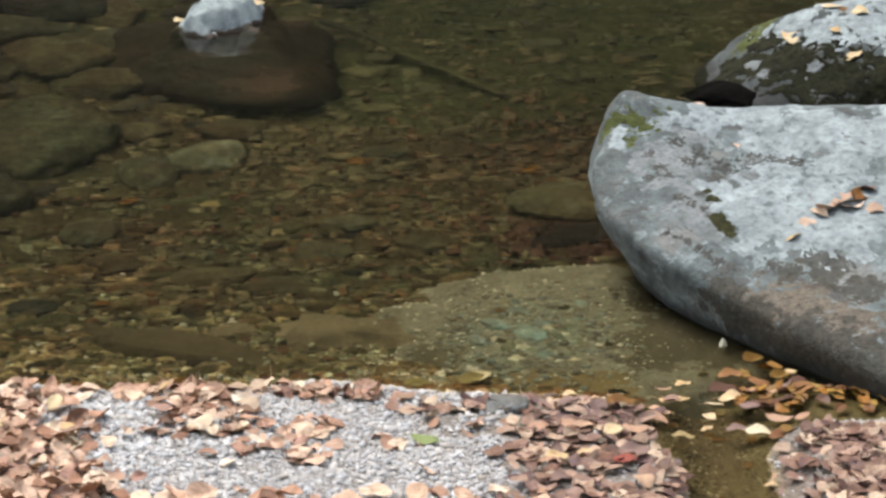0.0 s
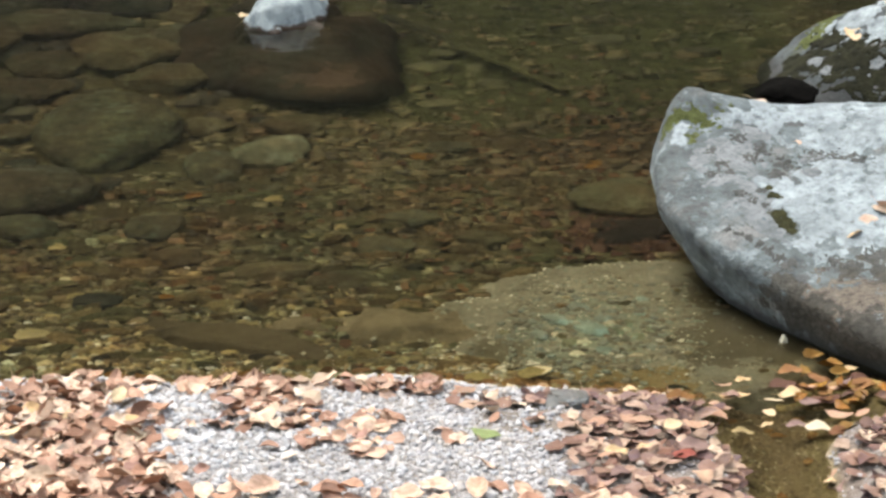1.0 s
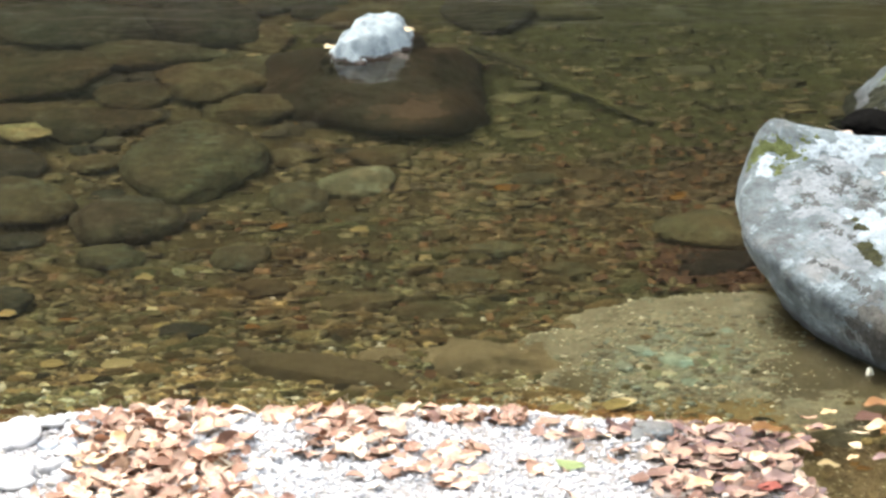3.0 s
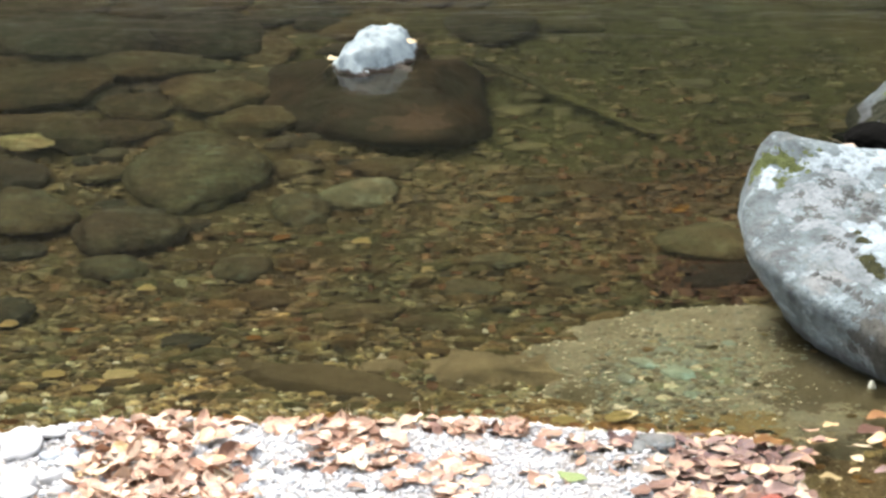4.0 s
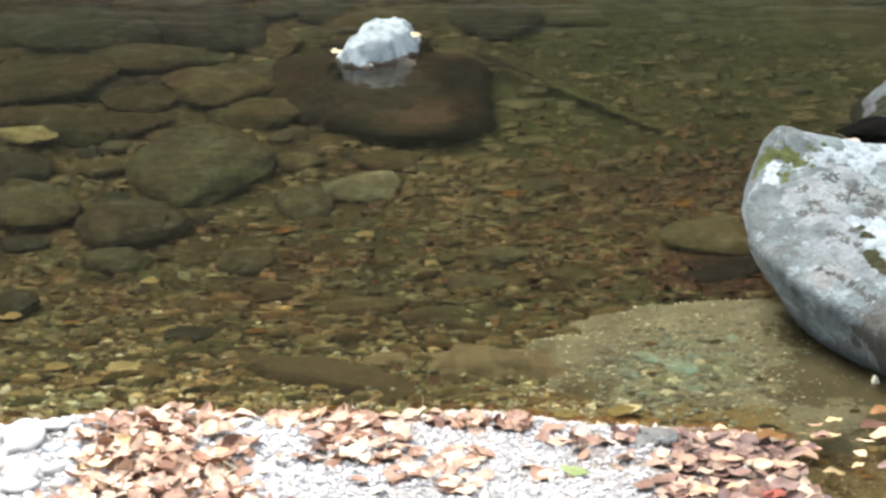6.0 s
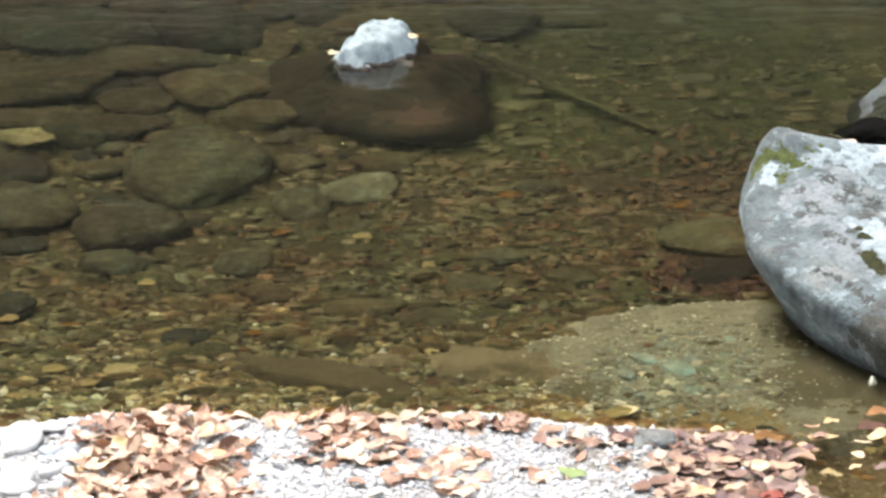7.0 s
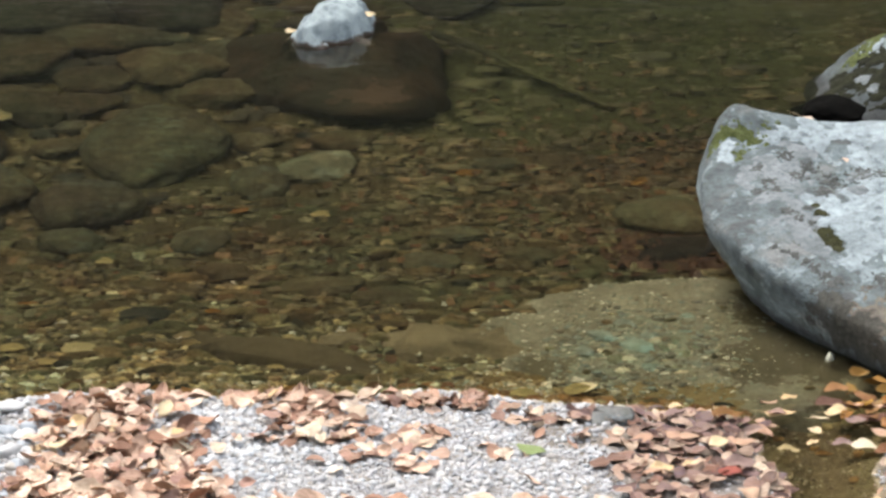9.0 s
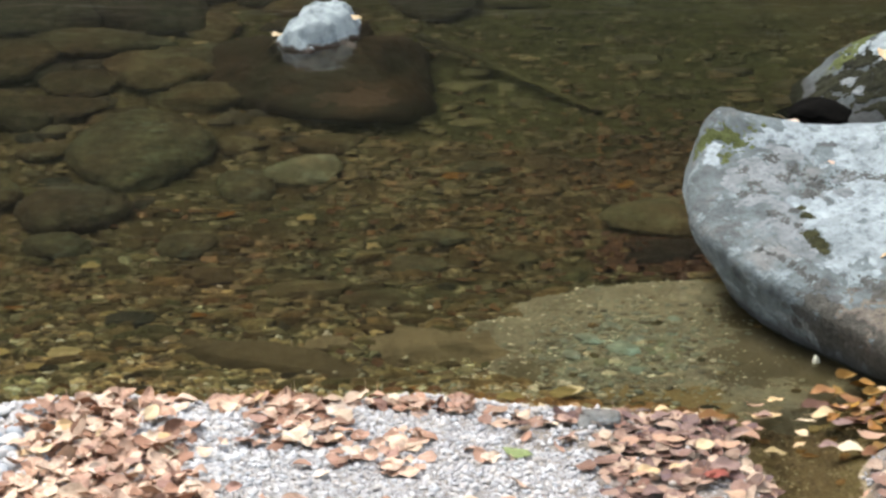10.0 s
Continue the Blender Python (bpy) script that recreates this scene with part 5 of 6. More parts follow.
bank_pebble(-0.473, 3.396, 0.009, 'beige')
bank_pebble(-0.758, 3.456, 0.010, 'white')
bank_pebble(-0.533, 3.523, 0.014, 'bluegrey')
bank_pebble(-0.490, 3.216, 0.013, 'beige')
bank_pebble(-0.582, 3.512, 0.011, 'white')
bank_pebble(-0.608, 3.247, 0.007, 'beige')
bank_pebble(-0.525, 3.411, 0.009, 'beige')
bank_pebble(-0.533, 3.580, 0.014, 'white')
bank_pebble(-0.620, 3.403, 0.017, 'white')
bank_pebble(-0.740, 3.293, 0.011, 'bluegrey')
bank_pebble(-0.559, 3.308, 0.011, 'bluegrey')
bank_pebble(-0.579, 3.530, 0.014, 'white')
bank_pebble(-0.531, 3.339, 0.011, 'white')
bank_pebble(-0.576, 3.388, 0.008, 'beige')
bank_pebble(-0.633, 3.545, 0.022, 'white')
bank_pebble(-0.617, 3.284, 0.021, 'white')
bank_pebble(-0.665, 3.359, 0.021, 'beige')
bank_pebble(-0.649, 3.272, 0.021, 'beige')
bank_pebble(-0.454, 3.224, 0.016, 'white')
bank_pebble(-0.645, 3.587, 0.012, 'beige')
bank_pebble(-0.734, 3.631, 0.023, 'beige')
bank_pebble(-0.708, 3.299, 0.017, 'bluegrey')
bank_pebble(-0.582, 3.462, 0.017, 'bluegrey')
bank_pebble(-0.533, 3.363, 0.021, 'white')
bank_pebble(-0.717, 3.385, 0.017, 'white')
bank_pebble(-0.701, 3.341, 0.021, 'white')
bank_pebble(-0.449, 3.215, 0.009, 'white')
bank_pebble(-0.530, 3.615, 0.010, 'beige')
bank_pebble(-0.768, 3.654, 0.015, 'white')
bank_pebble(-0.657, 3.374, 0.017, 'white')
bank_pebble(-0.678, 3.247, 0.007, 'white')
bank_pebble(-0.676, 3.531, 0.014, 'white')
bank_pebble(-0.566, 3.403, 0.008, 'bluegrey')
bank_pebble(-0.623, 3.623, 0.018, 'bluegrey')
bank_pebble(-0.672, 3.388, 0.011, 'white')
bank_pebble(-0.630, 3.285, 0.021, 'bluegrey')
bank_pebble(-0.700, 3.599, 0.018, 'beige')
bank_pebble(-0.577, 3.224, 0.009, 'bluegrey')

M_WHITE = grains("white_pebble", [(0.0, (0.42, 0.44, 0.455)), (0.5, (0.56, 0.575, 0.58)), (1.0, (0.50, 0.50, 0.49))], 0.6, 0.15)
M_BLUE = grains("bluegrey_pebble", [(0.0, (0.34, 0.38, 0.42)), (1.0, (0.37, 0.41, 0.44))], 0.6, 0.15)
M_BEIGE = grains("beige_pebble", [(0.0, (0.42, 0.39, 0.34)), (1.0, (0.48, 0.45, 0.40))], 0.6, 0.15)
PEBBLE_MATS = {"white": M_WHITE, "bluegrey": M_BLUE, "beige": M_BEIGE}
for i, (x, y, a, kind) in enumerate(PEBBLES):
    r = random.Random(300 + i)
    stone("pebble", (x, y, level(x, y) + a * 0.35), (a, a * r.uniform(0.7, 0.95), a * (r.uniform(0.28, 0.36) if a > 0.022 else r.uniform(0.5, 0.7))), PEBBLE_MATS[kind], 300 + i, "smooth " + kind.replace("bluegrey", "blue-grey") + " pebble lying on the gravel bank", "pebble", r.uniform(0, 180), (0, 0), 3, 4.0, 0.02, "pebbles on the bank")


stone("flat_stone", (0.332, 3.690, 0.030), (0.045, 0.03, 0.014), wet_stone("slate_stone", (0.22, 0.25, 0.27), (0.30, 0.33, 0.35), algae=(0.2, 0.21, 0.2)), 77, "flat blue-grey stone half buried at the bank's edge", "stone", 12, (8, -6), 4, 6.0, 0.06)
# near-black colour on this rock also paints the shade in the gap
stone("wet_rock", (0.985, 5.440, -0.010), (0.088, 0.09, 0.036), sand_mat("black_gap_shade", (0.006, 0.006, 0.0055), (0.010, 0.0095, 0.0085), (0.004, 0.004, 0.004), False), 78, "low wet rock between two boulders, blackened to paint the shade there", "rock", 0, (0, 0), 4, 9.0, 0.2)

# ---- leaves ----
def leaf_mesh(name, seed, material, curl, fold):
    """A beech leaf blade, pointed, wavy, curled along and folded across, with its stalk."""
    r = random.Random(seed)
    n, k, verts, faces = 9, 4, [], []
    wave, ph, width, blunt = r.uniform(0.02, 0.09), r.uniform(0, 6), r.uniform(0.27, 0.40), r.uniform(0.5, 0.8)
    lop, twist = r.uniform(0.75, 1.25), r.uniform(-0.35, 0.35)
    for i in range(n + 1):
        t = i / n
        w = width * math.sin(math.pi * t ** 0.85) ** blunt * (1 - 0.15 * t) + 0.004
        for j in range(-k, k + 1):
            s = j / k
            x, y = t - 0.5, s * w * (lop if s > 0 else 2 - lop) * (1 + 0.06 * math.sin(19 * t + 3 * s + ph))
            z = curl * ((t - 0.45) ** 2) * 1.6 + fold * abs(s) * w + wave * math.sin(7 * t + ph) * abs(s) + 0.012 * math.sin(t * 44) * abs(s) + twist * (t - 0.5) * s * w
            verts.append((x, y + curl * 0.1 * math.sin(3 * t), z))
    row = 2 * k + 1
    for i in range(n):
        for j in range(2 * k):
            q = i * row + j
            faces.append((q, q + 1, q + row + 1, q + row))
    b = len(verts)
    for x, z in ((-0.5, 0.0), (-0.62, 0.02), (-0.74, 0.05)):
        z += curl * ((x + 0.05) ** 2) * 1.6
        verts += [(x, -0.008, z), (x, 0.008, z), (x, 0.0, z + 0.014)]
    for i in (0, 3):
        for j in range(3):
            faces.append((b + i + j, b + i + (j + 1) % 3, b + i + 3 + (j + 1) % 3, b + i + 3 + j))
    me = bpy.data.meshes.new(name)
    me.from_pydata(verts, [], faces)
    me.polygons.foreach_set("use_smooth", [True] * len(me.polygons))
    me.materials.append(material)
    return me


def leaf_set(material, count, flat=1.0):
    r = random.Random(count)
    return [leaf_mesh("leaf_blade", 7 * i + count, material, flat * r.uniform(-0.55, 0.75), flat * r.uniform(-0.5, 0.9)) for i in range(count)]


DRY, DAMPS, PALE, ORANGE, YELLOW = leaf_set(M_LEAF, 20, 0.8), leaf_set(M_LEAF_DAMP, 10, 0.6), leaf_set(M_LEAF_PALE, 6, 0.45), leaf_set(M_LEAF_ORANGE, 6, 0.5), leaf_set(M_LEAF_YELLOW, 5, 0.3)


def leaf(meshes, place, size, rng, label, group, tip=22.0, turn=None):
    ob = new("fallen_leaf", rng.choice(meshes))
    ob.matrix_world = pose(*place, rng.gauss(0, tip), rng.gauss(0, tip), rng.uniform(0, 360) if turn is None else turn) @ Matrix.Scale(size, 4)
    return tagged(ob, label, "leaf", group)


L_DRY, L_DAMP = "curled pinkish-brown beech leaf lying on the gravel bank", "damp purplish-brown beech leaf on the wet bank"
rng = random.Random(21)
# zones on the bank: centre, half size, count, heap height, wet
ZONES = []


def leafy(*row):
    """A stretch of the bank where leaves lie: centre, half sizes, count, heap height, wet."""
    ZONES.append(row)


leafy(-0.475, 3.700, 0.085, 0.090, 105, 0.020, False)
leafy(-0.440, 3.500, 0.115, 0.105, 150, 0.024, False)
leafy(-0.415, 3.315, 0.140, 0.085, 150, 0.024, False)
leafy(-0.290, 3.790, 0.090, 0.022, 12, 0.008, False)
leafy(-0.300, 3.600, 0.060, 0.060, 6, 0.010, False)
leafy(-0.059, 3.768, 0.221, 0.032, 62, 0.010, False)
leafy(-0.145, 3.655, 0.070, 0.100, 40, 0.020, False)
leafy(0.005, 3.517, 0.039, 0.093, 22, 0.020, False)
leafy(0.463, 3.490, 0.112, 0.259, 250, 0.008, True)
leafy(0.865, 3.400, 0.090, 0.170, 170, 0.008, True)
leafy(0.044, 3.449, 0.295, 0.218, 16, 0.004, False)
leafy(-0.681, 3.449, 0.118, 0.218, 10, 0.010, False)
leafy(0.835, 3.430, 0.045, 0.140, 70, 0.006, True)
leafy(0.265, 3.698, 0.105, 0.026, 26, 0.004, True)
leafy(0.875, 3.800, 0.130, 0.070, 55, 0.003, True)

extra, extra_wet, extra_gold, far_leaves = [], [], [], []
singles = 0
for cx, cy, hx, hy, count, heap, wet in ZONES:
    for i in range(count):
        x, y = cx + hx * rng.uniform(-1, 1), cy + hy * rng.uniform(-1, 1)
        x += (0.035 if wet else 0.025) * rng.gauss(0, 1)
        y = min(y + 0.012 * rng.gauss(0, 1), shore(x) - (0.0 if wet else rng.uniform(0.0, 0.05)))
        z = max(level(x, y), 0.0) + 0.005 + heap * rng.random() * min(1.0, 0.25 + (shore(x) - y) / 0.12)
        if y < 3.70 and level(x, y) < 0.003 and rng.random() < 0.94:
            continue
        size = rng.uniform(0.026, 0.044) if wet else rng.uniform(0.025, 0.047)
        golden = x > 0.68 and y > 3.64
        if singles < 185 and not golden and y > 3.45 and rng.random() < 0.6:
            singles += 1
            kind = rng.random()
            if wet:
                leaf(PALE if kind < 0.2 else DAMPS, (x, y, z), size, rng, "pale yellow leaf on the damp bank" if kind < 0.2 else L_DAMP, "leaves on the bank", 9)
            else:
                leaf(PALE if kind < 0.08 else DRY, (x, y, z), size, rng, "pale cream leaf on the gravel bank" if kind < 0.08 else L_DRY, "leaves on the bank", 20)
        else:
            (extra_gold if golden else extra_wet if wet else extra).append((x, y, z, size))


def drift(name, rows, meshes, material, tip, label):
    """The leaves that lie too thick to be told apart, in one mesh."""
    vs, fs, k = [], [], 0
    for x, y, z, size in rows:
        me = rng.choice(meshes)
        m = pose(x, y, z, rng.gauss(0, tip), rng.gauss(0, tip), rng.uniform(0, 360)) @ Matrix.Scale(size, 4)
        vs += [tuple(m @ v.co) for v in me.vertices]
        fs += [tuple(k + j for j in p.vertices) for p in me.polygons]
        k += len(me.vertices)
    tagged(mesh_object(name, vs, fs, material), label, "leaf litter", kind="stuff")


under = []
for cx, cy, hx, hy, count, heap, wet in ZONES:
    for i in range(0 if wet else int(count * 0.6)):
        x, y = cx + hx * rng.uniform(-1, 1) + 0.02 * rng.gauss(0, 1), cy + hy * rng.uniform(-1, 1)
        y = min(y, shore(x) - 0.01)
        under.append((x, y, max(level(x, y), 0.0) + 0.004 + 0.004 * rng.random(), rng.uniform(0.026, 0.044)))
drift("under_litter", under, DAMPS, leaf_mat("under_litter", False, [(0.0, (0.32, 0.18, 0.125)), (0.3, (0.46, 0.29, 0.21)), (0.6, (0.20, 0.11, 0.08)), (1.0, (0.55, 0.38, 0.29))]), 6, "dark brown leaves pressed flat under the drift")
drift("leaf_litter", extra, DRY, M_LEAF_ALL, 16, "drift of curled brown beech leaves on the bank")
for i in range(2600):
    x, y = rng.gauss(0, 1.9), 3.30 - abs(rng.gauss(0, 1.5))
    if y < 0.3 and math.hypot(x, y) < 0.45:
        continue
    far_leaves.append((x, y, level(x, y) + 0.006 + 0.012 * rng.random(), rng.uniform(0.034, 0.056)))
for side in (-1, 1):
    for i in range(500):
        x = side * (1.0 + abs(rng.gauss(0, 1.0)))
        y = shore(x) - abs(rng.gauss(0, 0.25))
        far_leaves.append((x, y, level(x, y) + 0.008, rng.uniform(0.034, 0.056)))
drift("strewn_leaves", far_leaves, DRY[:5], M_LEAF_ALL, 12, "brown beech leaves strewn over the wider bank")
drift("damp_leaf_litter", extra_wet, DAMPS, leaf_mat("damp_litter", False, DAMP, 0.4), 8, "damp purplish-brown leaves matted beside the inlet")
drift("golden_leaf_litter", extra_gold, DAMPS, leaf_mat("golden_litter", False, GOLDEN, 0.4), 10, "golden-brown sodden leaves packed at the foot of the boulder")

# leaves that stand out: on the water, sunken, on the boulders
LEAVES = []


def lone_leaf(*row):
    """A leaf by itself: place, size, kind, turn, label."""
    LEAVES.append(row)


lone_leaf(0.775, 3.911, 0.006, 0.047, 'gold', 40, 'sodden golden-yellow leaf in the shallow inlet')
lone_leaf(0.755, 3.875, 0.006, 0.039, 'gold', 80, 'sodden golden-yellow leaf in the shallow inlet')
lone_leaf(0.729, 3.852, 0.006, 0.046, 'rust', 10, 'sodden rust-brown leaf in the shallow inlet')
lone_leaf(0.800, 3.875, 0.006, 0.046, 'gold', -30, 'sodden golden-yellow leaf in the shallow inlet')
lone_leaf(0.809, 3.844, 0.006, 0.038, 'gold', 20, 'sodden golden-yellow leaf in the shallow inlet')
lone_leaf(0.833, 3.872, 0.006, 0.027, 'pale', 0, 'pale cream leaf in the shallow inlet')
lone_leaf(0.740, 3.803, 0.006, 0.059, 'maroon', 0, 'dark maroon sodden leaf in the shallow inlet')
lone_leaf(0.751, 3.793, 0.006, 0.023, 'tan', 30, 'pinkish-tan leaf in the shallow inlet')
lone_leaf(0.781, 3.793, 0.006, 0.040, 'tan', 0, 'pinkish-tan leaf in the shallow inlet')
lone_leaf(0.813, 3.816, 0.006, 0.036, 'mauve', 60, 'greyish-mauve damp leaf in the shallow inlet')
lone_leaf(0.720, 3.769, 0.006, 0.049, 'pale', -4, 'pale cream leaf in the shallow inlet')
lone_leaf(0.683, 3.740, 0.006, 0.034, 'pale', -8, 'pale cream leaf in the shallow inlet')
lone_leaf(0.668, 3.694, 0.006, 0.031, 'pale', 110, 'pale cream leaf in the shallow inlet')
lone_leaf(0.657, 3.646, 0.006, 0.022, 'pale', 10, 'pale cream leaf in the shallow inlet')
lone_leaf(0.614, 3.619, 0.006, 0.038, 'yellow', 0, 'yellow leaf in the shallow inlet')
lone_leaf(0.609, 3.807, 0.006, 0.036, 'tan', 30, 'pinkish-tan leaf in the shallow inlet')
lone_leaf(0.644, 3.823, 0.006, 0.030, 'pale', 20, 'pale cream leaf in the shallow inlet')
lone_leaf(0.622, 3.766, 0.006, 0.051, 'pale', -5, 'pale cream leaf in the shallow inlet')
lone_leaf(0.593, 3.728, 0.006, 0.039, 'tan', -20, 'pinkish-tan leaf in the shallow inlet')
lone_leaf(0.579, 3.689, 0.006, 0.048, 'tan', -35, 'pinkish-tan leaf in the shallow inlet')
lone_leaf(0.525, 3.710, None, 0.055, 'orange', 0, 'orange-brown leaf on the damp bank')
lone_leaf(0.743, 3.739, 0.006, 0.039, 'mauve', 0, 'greyish-mauve damp leaf in the shallow inlet')
lone_leaf(0.769, 3.754, 0.006, 0.058, 'maroon', 10, 'dark maroon sodden leaf in the shallow inlet')
lone_leaf(0.781, 3.690, 0.006, 0.048, 'tan', 0, 'pinkish-tan leaf in the shallow inlet')
lone_leaf(0.819, 3.691, 0.006, 0.028, 'tan', 20, 'pinkish-tan leaf in the shallow inlet')
lone_leaf(0.704, 3.645, 0.006, 0.035, 'mauve', 0, 'greyish-mauve damp leaf in the shallow inlet')
lone_leaf(0.738, 3.630, 0.006, 0.046, 'pale', -6, 'pale cream leaf in the shallow inlet')
lone_leaf(0.789, 3.627, 0.006, 0.044, 'gold', 30, 'sodden golden-yellow leaf in the shallow inlet')
lone_leaf(0.768, 3.612, 0.006, 0.037, 'rust', 0, 'sodden rust-brown leaf in the shallow inlet')
lone_leaf(0.757, 3.513, 0.006, 0.034, 'pale', -20, 'pale cream leaf in the shallow inlet')
lone_leaf(0.783, 3.531, 0.006, 0.032, 'pale', 10, 'pale cream leaf in the shallow inlet')
lone_leaf(0.749, 3.471, 0.006, 0.046, 'tan', 15, 'pinkish-tan leaf in the shallow inlet')
lone_leaf(0.722, 3.440, 0.006, 0.021, 'pale', -20, 'pale cream leaf in the shallow inlet')
lone_leaf(0.753, 3.418, 0.006, 0.054, 'mauve', 10, 'greyish-mauve damp leaf in the shallow inlet')
lone_leaf(0.773, 3.469, 0.006, 0.039, 'orange', 0, 'orange-brown leaf in the shallow inlet')
lone_leaf(0.565, 3.521, -0.012, 0.025, 'olive', 0, 'olive-cream sunken leaf in the shallow inlet')
lone_leaf(0.588, 3.563, -0.012, 0.029, 'olive', 10, 'olive-cream sunken leaf in the shallow inlet')
lone_leaf(0.588, 3.524, 0.006, 0.018, 'pale', 30, 'pale cream leaf in the shallow inlet')
lone_leaf(0.493, 3.555, None, 0.039, 'pale', 50, 'pale cream leaf on the damp bank')
lone_leaf(0.533, 3.590, None, 0.047, 'tan', 0, 'pinkish-tan leaf on the damp bank')
lone_leaf(0.436, 3.448, None, 0.028, 'pale', 0, 'pale cream leaf on the damp bank')
lone_leaf(0.391, 3.423, None, 0.040, 'pale', 20, 'pale cream leaf on the damp bank')
lone_leaf(0.434, 3.588, None, 0.043, 'tan', -20, 'pinkish-tan leaf on the damp bank')
lone_leaf(0.492, 3.405, None, 0.038, 'red', 0, 'red leaf on the damp bank')
lone_leaf(0.508, 3.336, None, 0.042, 'tan', 120, 'pinkish-tan leaf on the damp bank')
lone_leaf(0.512, 3.452, None, 0.049, 'mauve', 0, 'greyish-mauve damp leaf on the damp bank')
lone_leaf(0.480, 3.634, None, 0.042, 'mauve', 30, 'greyish-mauve damp leaf on the damp bank')
lone_leaf(0.440, 3.687, None, 0.040, 'mauve', 10, 'greyish-mauve damp leaf on the damp bank')
lone_leaf(0.445, 3.731, None, 0.026, 'pale', 0, 'pale cream leaf on the damp bank')
lone_leaf(0.485, 3.722, None, 0.022, 'tan', 0, 'pinkish-tan leaf on the damp bank')
lone_leaf(0.450, 3.571, None, 0.036, 'tan', 10, 'pinkish-tan leaf on the damp bank')
lone_leaf(0.376, 3.400, None, 0.034, 'tan', 0, 'pinkish-tan leaf on the damp bank')
lone_leaf(0.375, 3.572, None, 0.041, 'tan', -15, 'pinkish-tan leaf on the damp bank')
lone_leaf(0.387, 3.342, None, 0.034, 'mauve', 0, 'greyish-mauve damp leaf on the damp bank')
lone_leaf(0.706, 3.794, 0.006, 0.047, 'maroon', 0, 'dark maroon sodden leaf in the shallow inlet')
lone_leaf(0.837, 3.792, 0.006, 0.042, 'rust', 20, 'sodden rust-brown leaf in the shallow inlet')
lone_leaf(0.774, 3.835, 0.006, 0.042, 'rust', -20, 'sodden rust-brown leaf in the shallow inlet')
lone_leaf(0.837, 3.834, 0.006, 0.038, 'maroon', 0, 'dark maroon sodden leaf in the shallow inlet')
lone_leaf(-0.392, 6.336, -0.010, 0.028, 'olive', 0, 'pale olive leaf scrap drifting just under the water')
lone_leaf(0.347, 5.919, -0.010, 0.016, 'olive', -4, 'pale olive leaf scrap drifting just under the water')
lone_leaf(-0.465, 6.052, -0.010, 0.043, 'olive', 9, 'pale olive leaf scrap drifting just under the water')
lone_leaf(-0.587, 4.663, -0.183, 0.043, 'yellow', 0, 'sunken yellow-green leaf on the stream bed')
lone_leaf(-0.519, 4.359, -0.135, 0.040, 'yellow', 10, 'sunken yellow-green leaf on the stream bed')
lone_leaf(-0.829, 4.443, -0.150, 0.048, 'yellow', 0, 'sunken yellow-green leaf on the stream bed')
lone_leaf(-0.703, 4.410, -0.144, 0.041, 'orange', 0, 'sunken orange-brown leaf on the stream bed')
lone_leaf(-0.574, 4.141, -0.088, 0.068, 'yellow', 5, 'sunken yellow-green leaf on the stream bed')
lone_leaf(-0.341, 4.991, -0.219, 0.045, 'orange', 40, 'sunken orange-brown leaf on the stream bed')
lone_leaf(0.151, 5.251, -0.240, 0.069, 'orange', 10, 'sunken orange-brown leaf on the stream bed')
lone_leaf(-0.355, 5.717, -0.263, 0.060, 'orange', 0, 'sunken orange-brown leaf on the stream bed')
lone_leaf(-0.719, 5.281, -0.242, 0.036, 'yellow', 0, 'sunken yellow-green leaf on the stream bed')
lone_leaf(-0.695, 4.140, -0.088, 0.045, 'yellow', 0, 'sunken yellow-green leaf on the stream bed')
lone_leaf(-0.618, 4.057, -0.066, 0.038, 'yellow', 30, 'sunken yellow-green leaf on the stream bed')
lone_leaf(-0.448, 4.040, -0.062, 0.033, 'yellow', 0, 'sunken yellow-green leaf on the stream bed')
lone_leaf(-0.352, 4.353, -0.134, 0.035, 'orange', 0, 'sunken orange-brown leaf on the stream bed')
lone_leaf(-0.171, 4.961, -0.217, 0.045, 'yellow', 0, 'sunken yellow-green leaf on the stream bed')
lone_leaf(-0.028, 4.778, -0.198, 0.033, 'yellow', 0, 'sunken yellow-green leaf on the stream bed')
lone_leaf(0.520, 5.191, -0.235, 0.041, 'orange', 30, 'sunken orange-brown leaf on the stream bed')
lone_leaf(0.137, 3.827, -0.008, 0.062, 'orange', 0, 'sunken orange-brown leaf on the stream bed')
lone_leaf(0.175, 3.822, -0.008, 0.052, 'orange', 30, 'sunken orange-brown leaf on the stream bed')
lone_leaf(-0.175, 3.885, -0.008, 0.053, 'orange', 0, 'sunken orange-brown leaf on the stream bed')
lone_leaf(0.205, 3.861, -0.008, 0.052, 'yellow', 0, 'sunken yellow-green leaf on the stream bed')
lone_leaf(-0.095, 4.724, -0.191, 0.033, 'yellow', 0, 'sunken yellow-green leaf on the stream bed')
lone_leaf(-0.220, 4.024, -0.057, 0.033, 'yellow', 0, 'sunken yellow-green leaf on the stream bed')
lone_leaf(-0.736, 3.989, -0.047, 0.037, 'yellow', 0, 'sunken yellow-green leaf on the stream bed')
lone_leaf(0.067, 4.142, -0.088, 0.029, 'yellow', 0, 'sunken yellow-green leaf on the stream bed')
lone_leaf(0.301, 3.885, -0.008, 0.063, 'yellow', 0, 'sunken yellow-green leaf on the stream bed')
lone_leaf(0.201, 3.533, 0.053, 0.050, 'green', 0, 'small green leaf lying on the gravel')

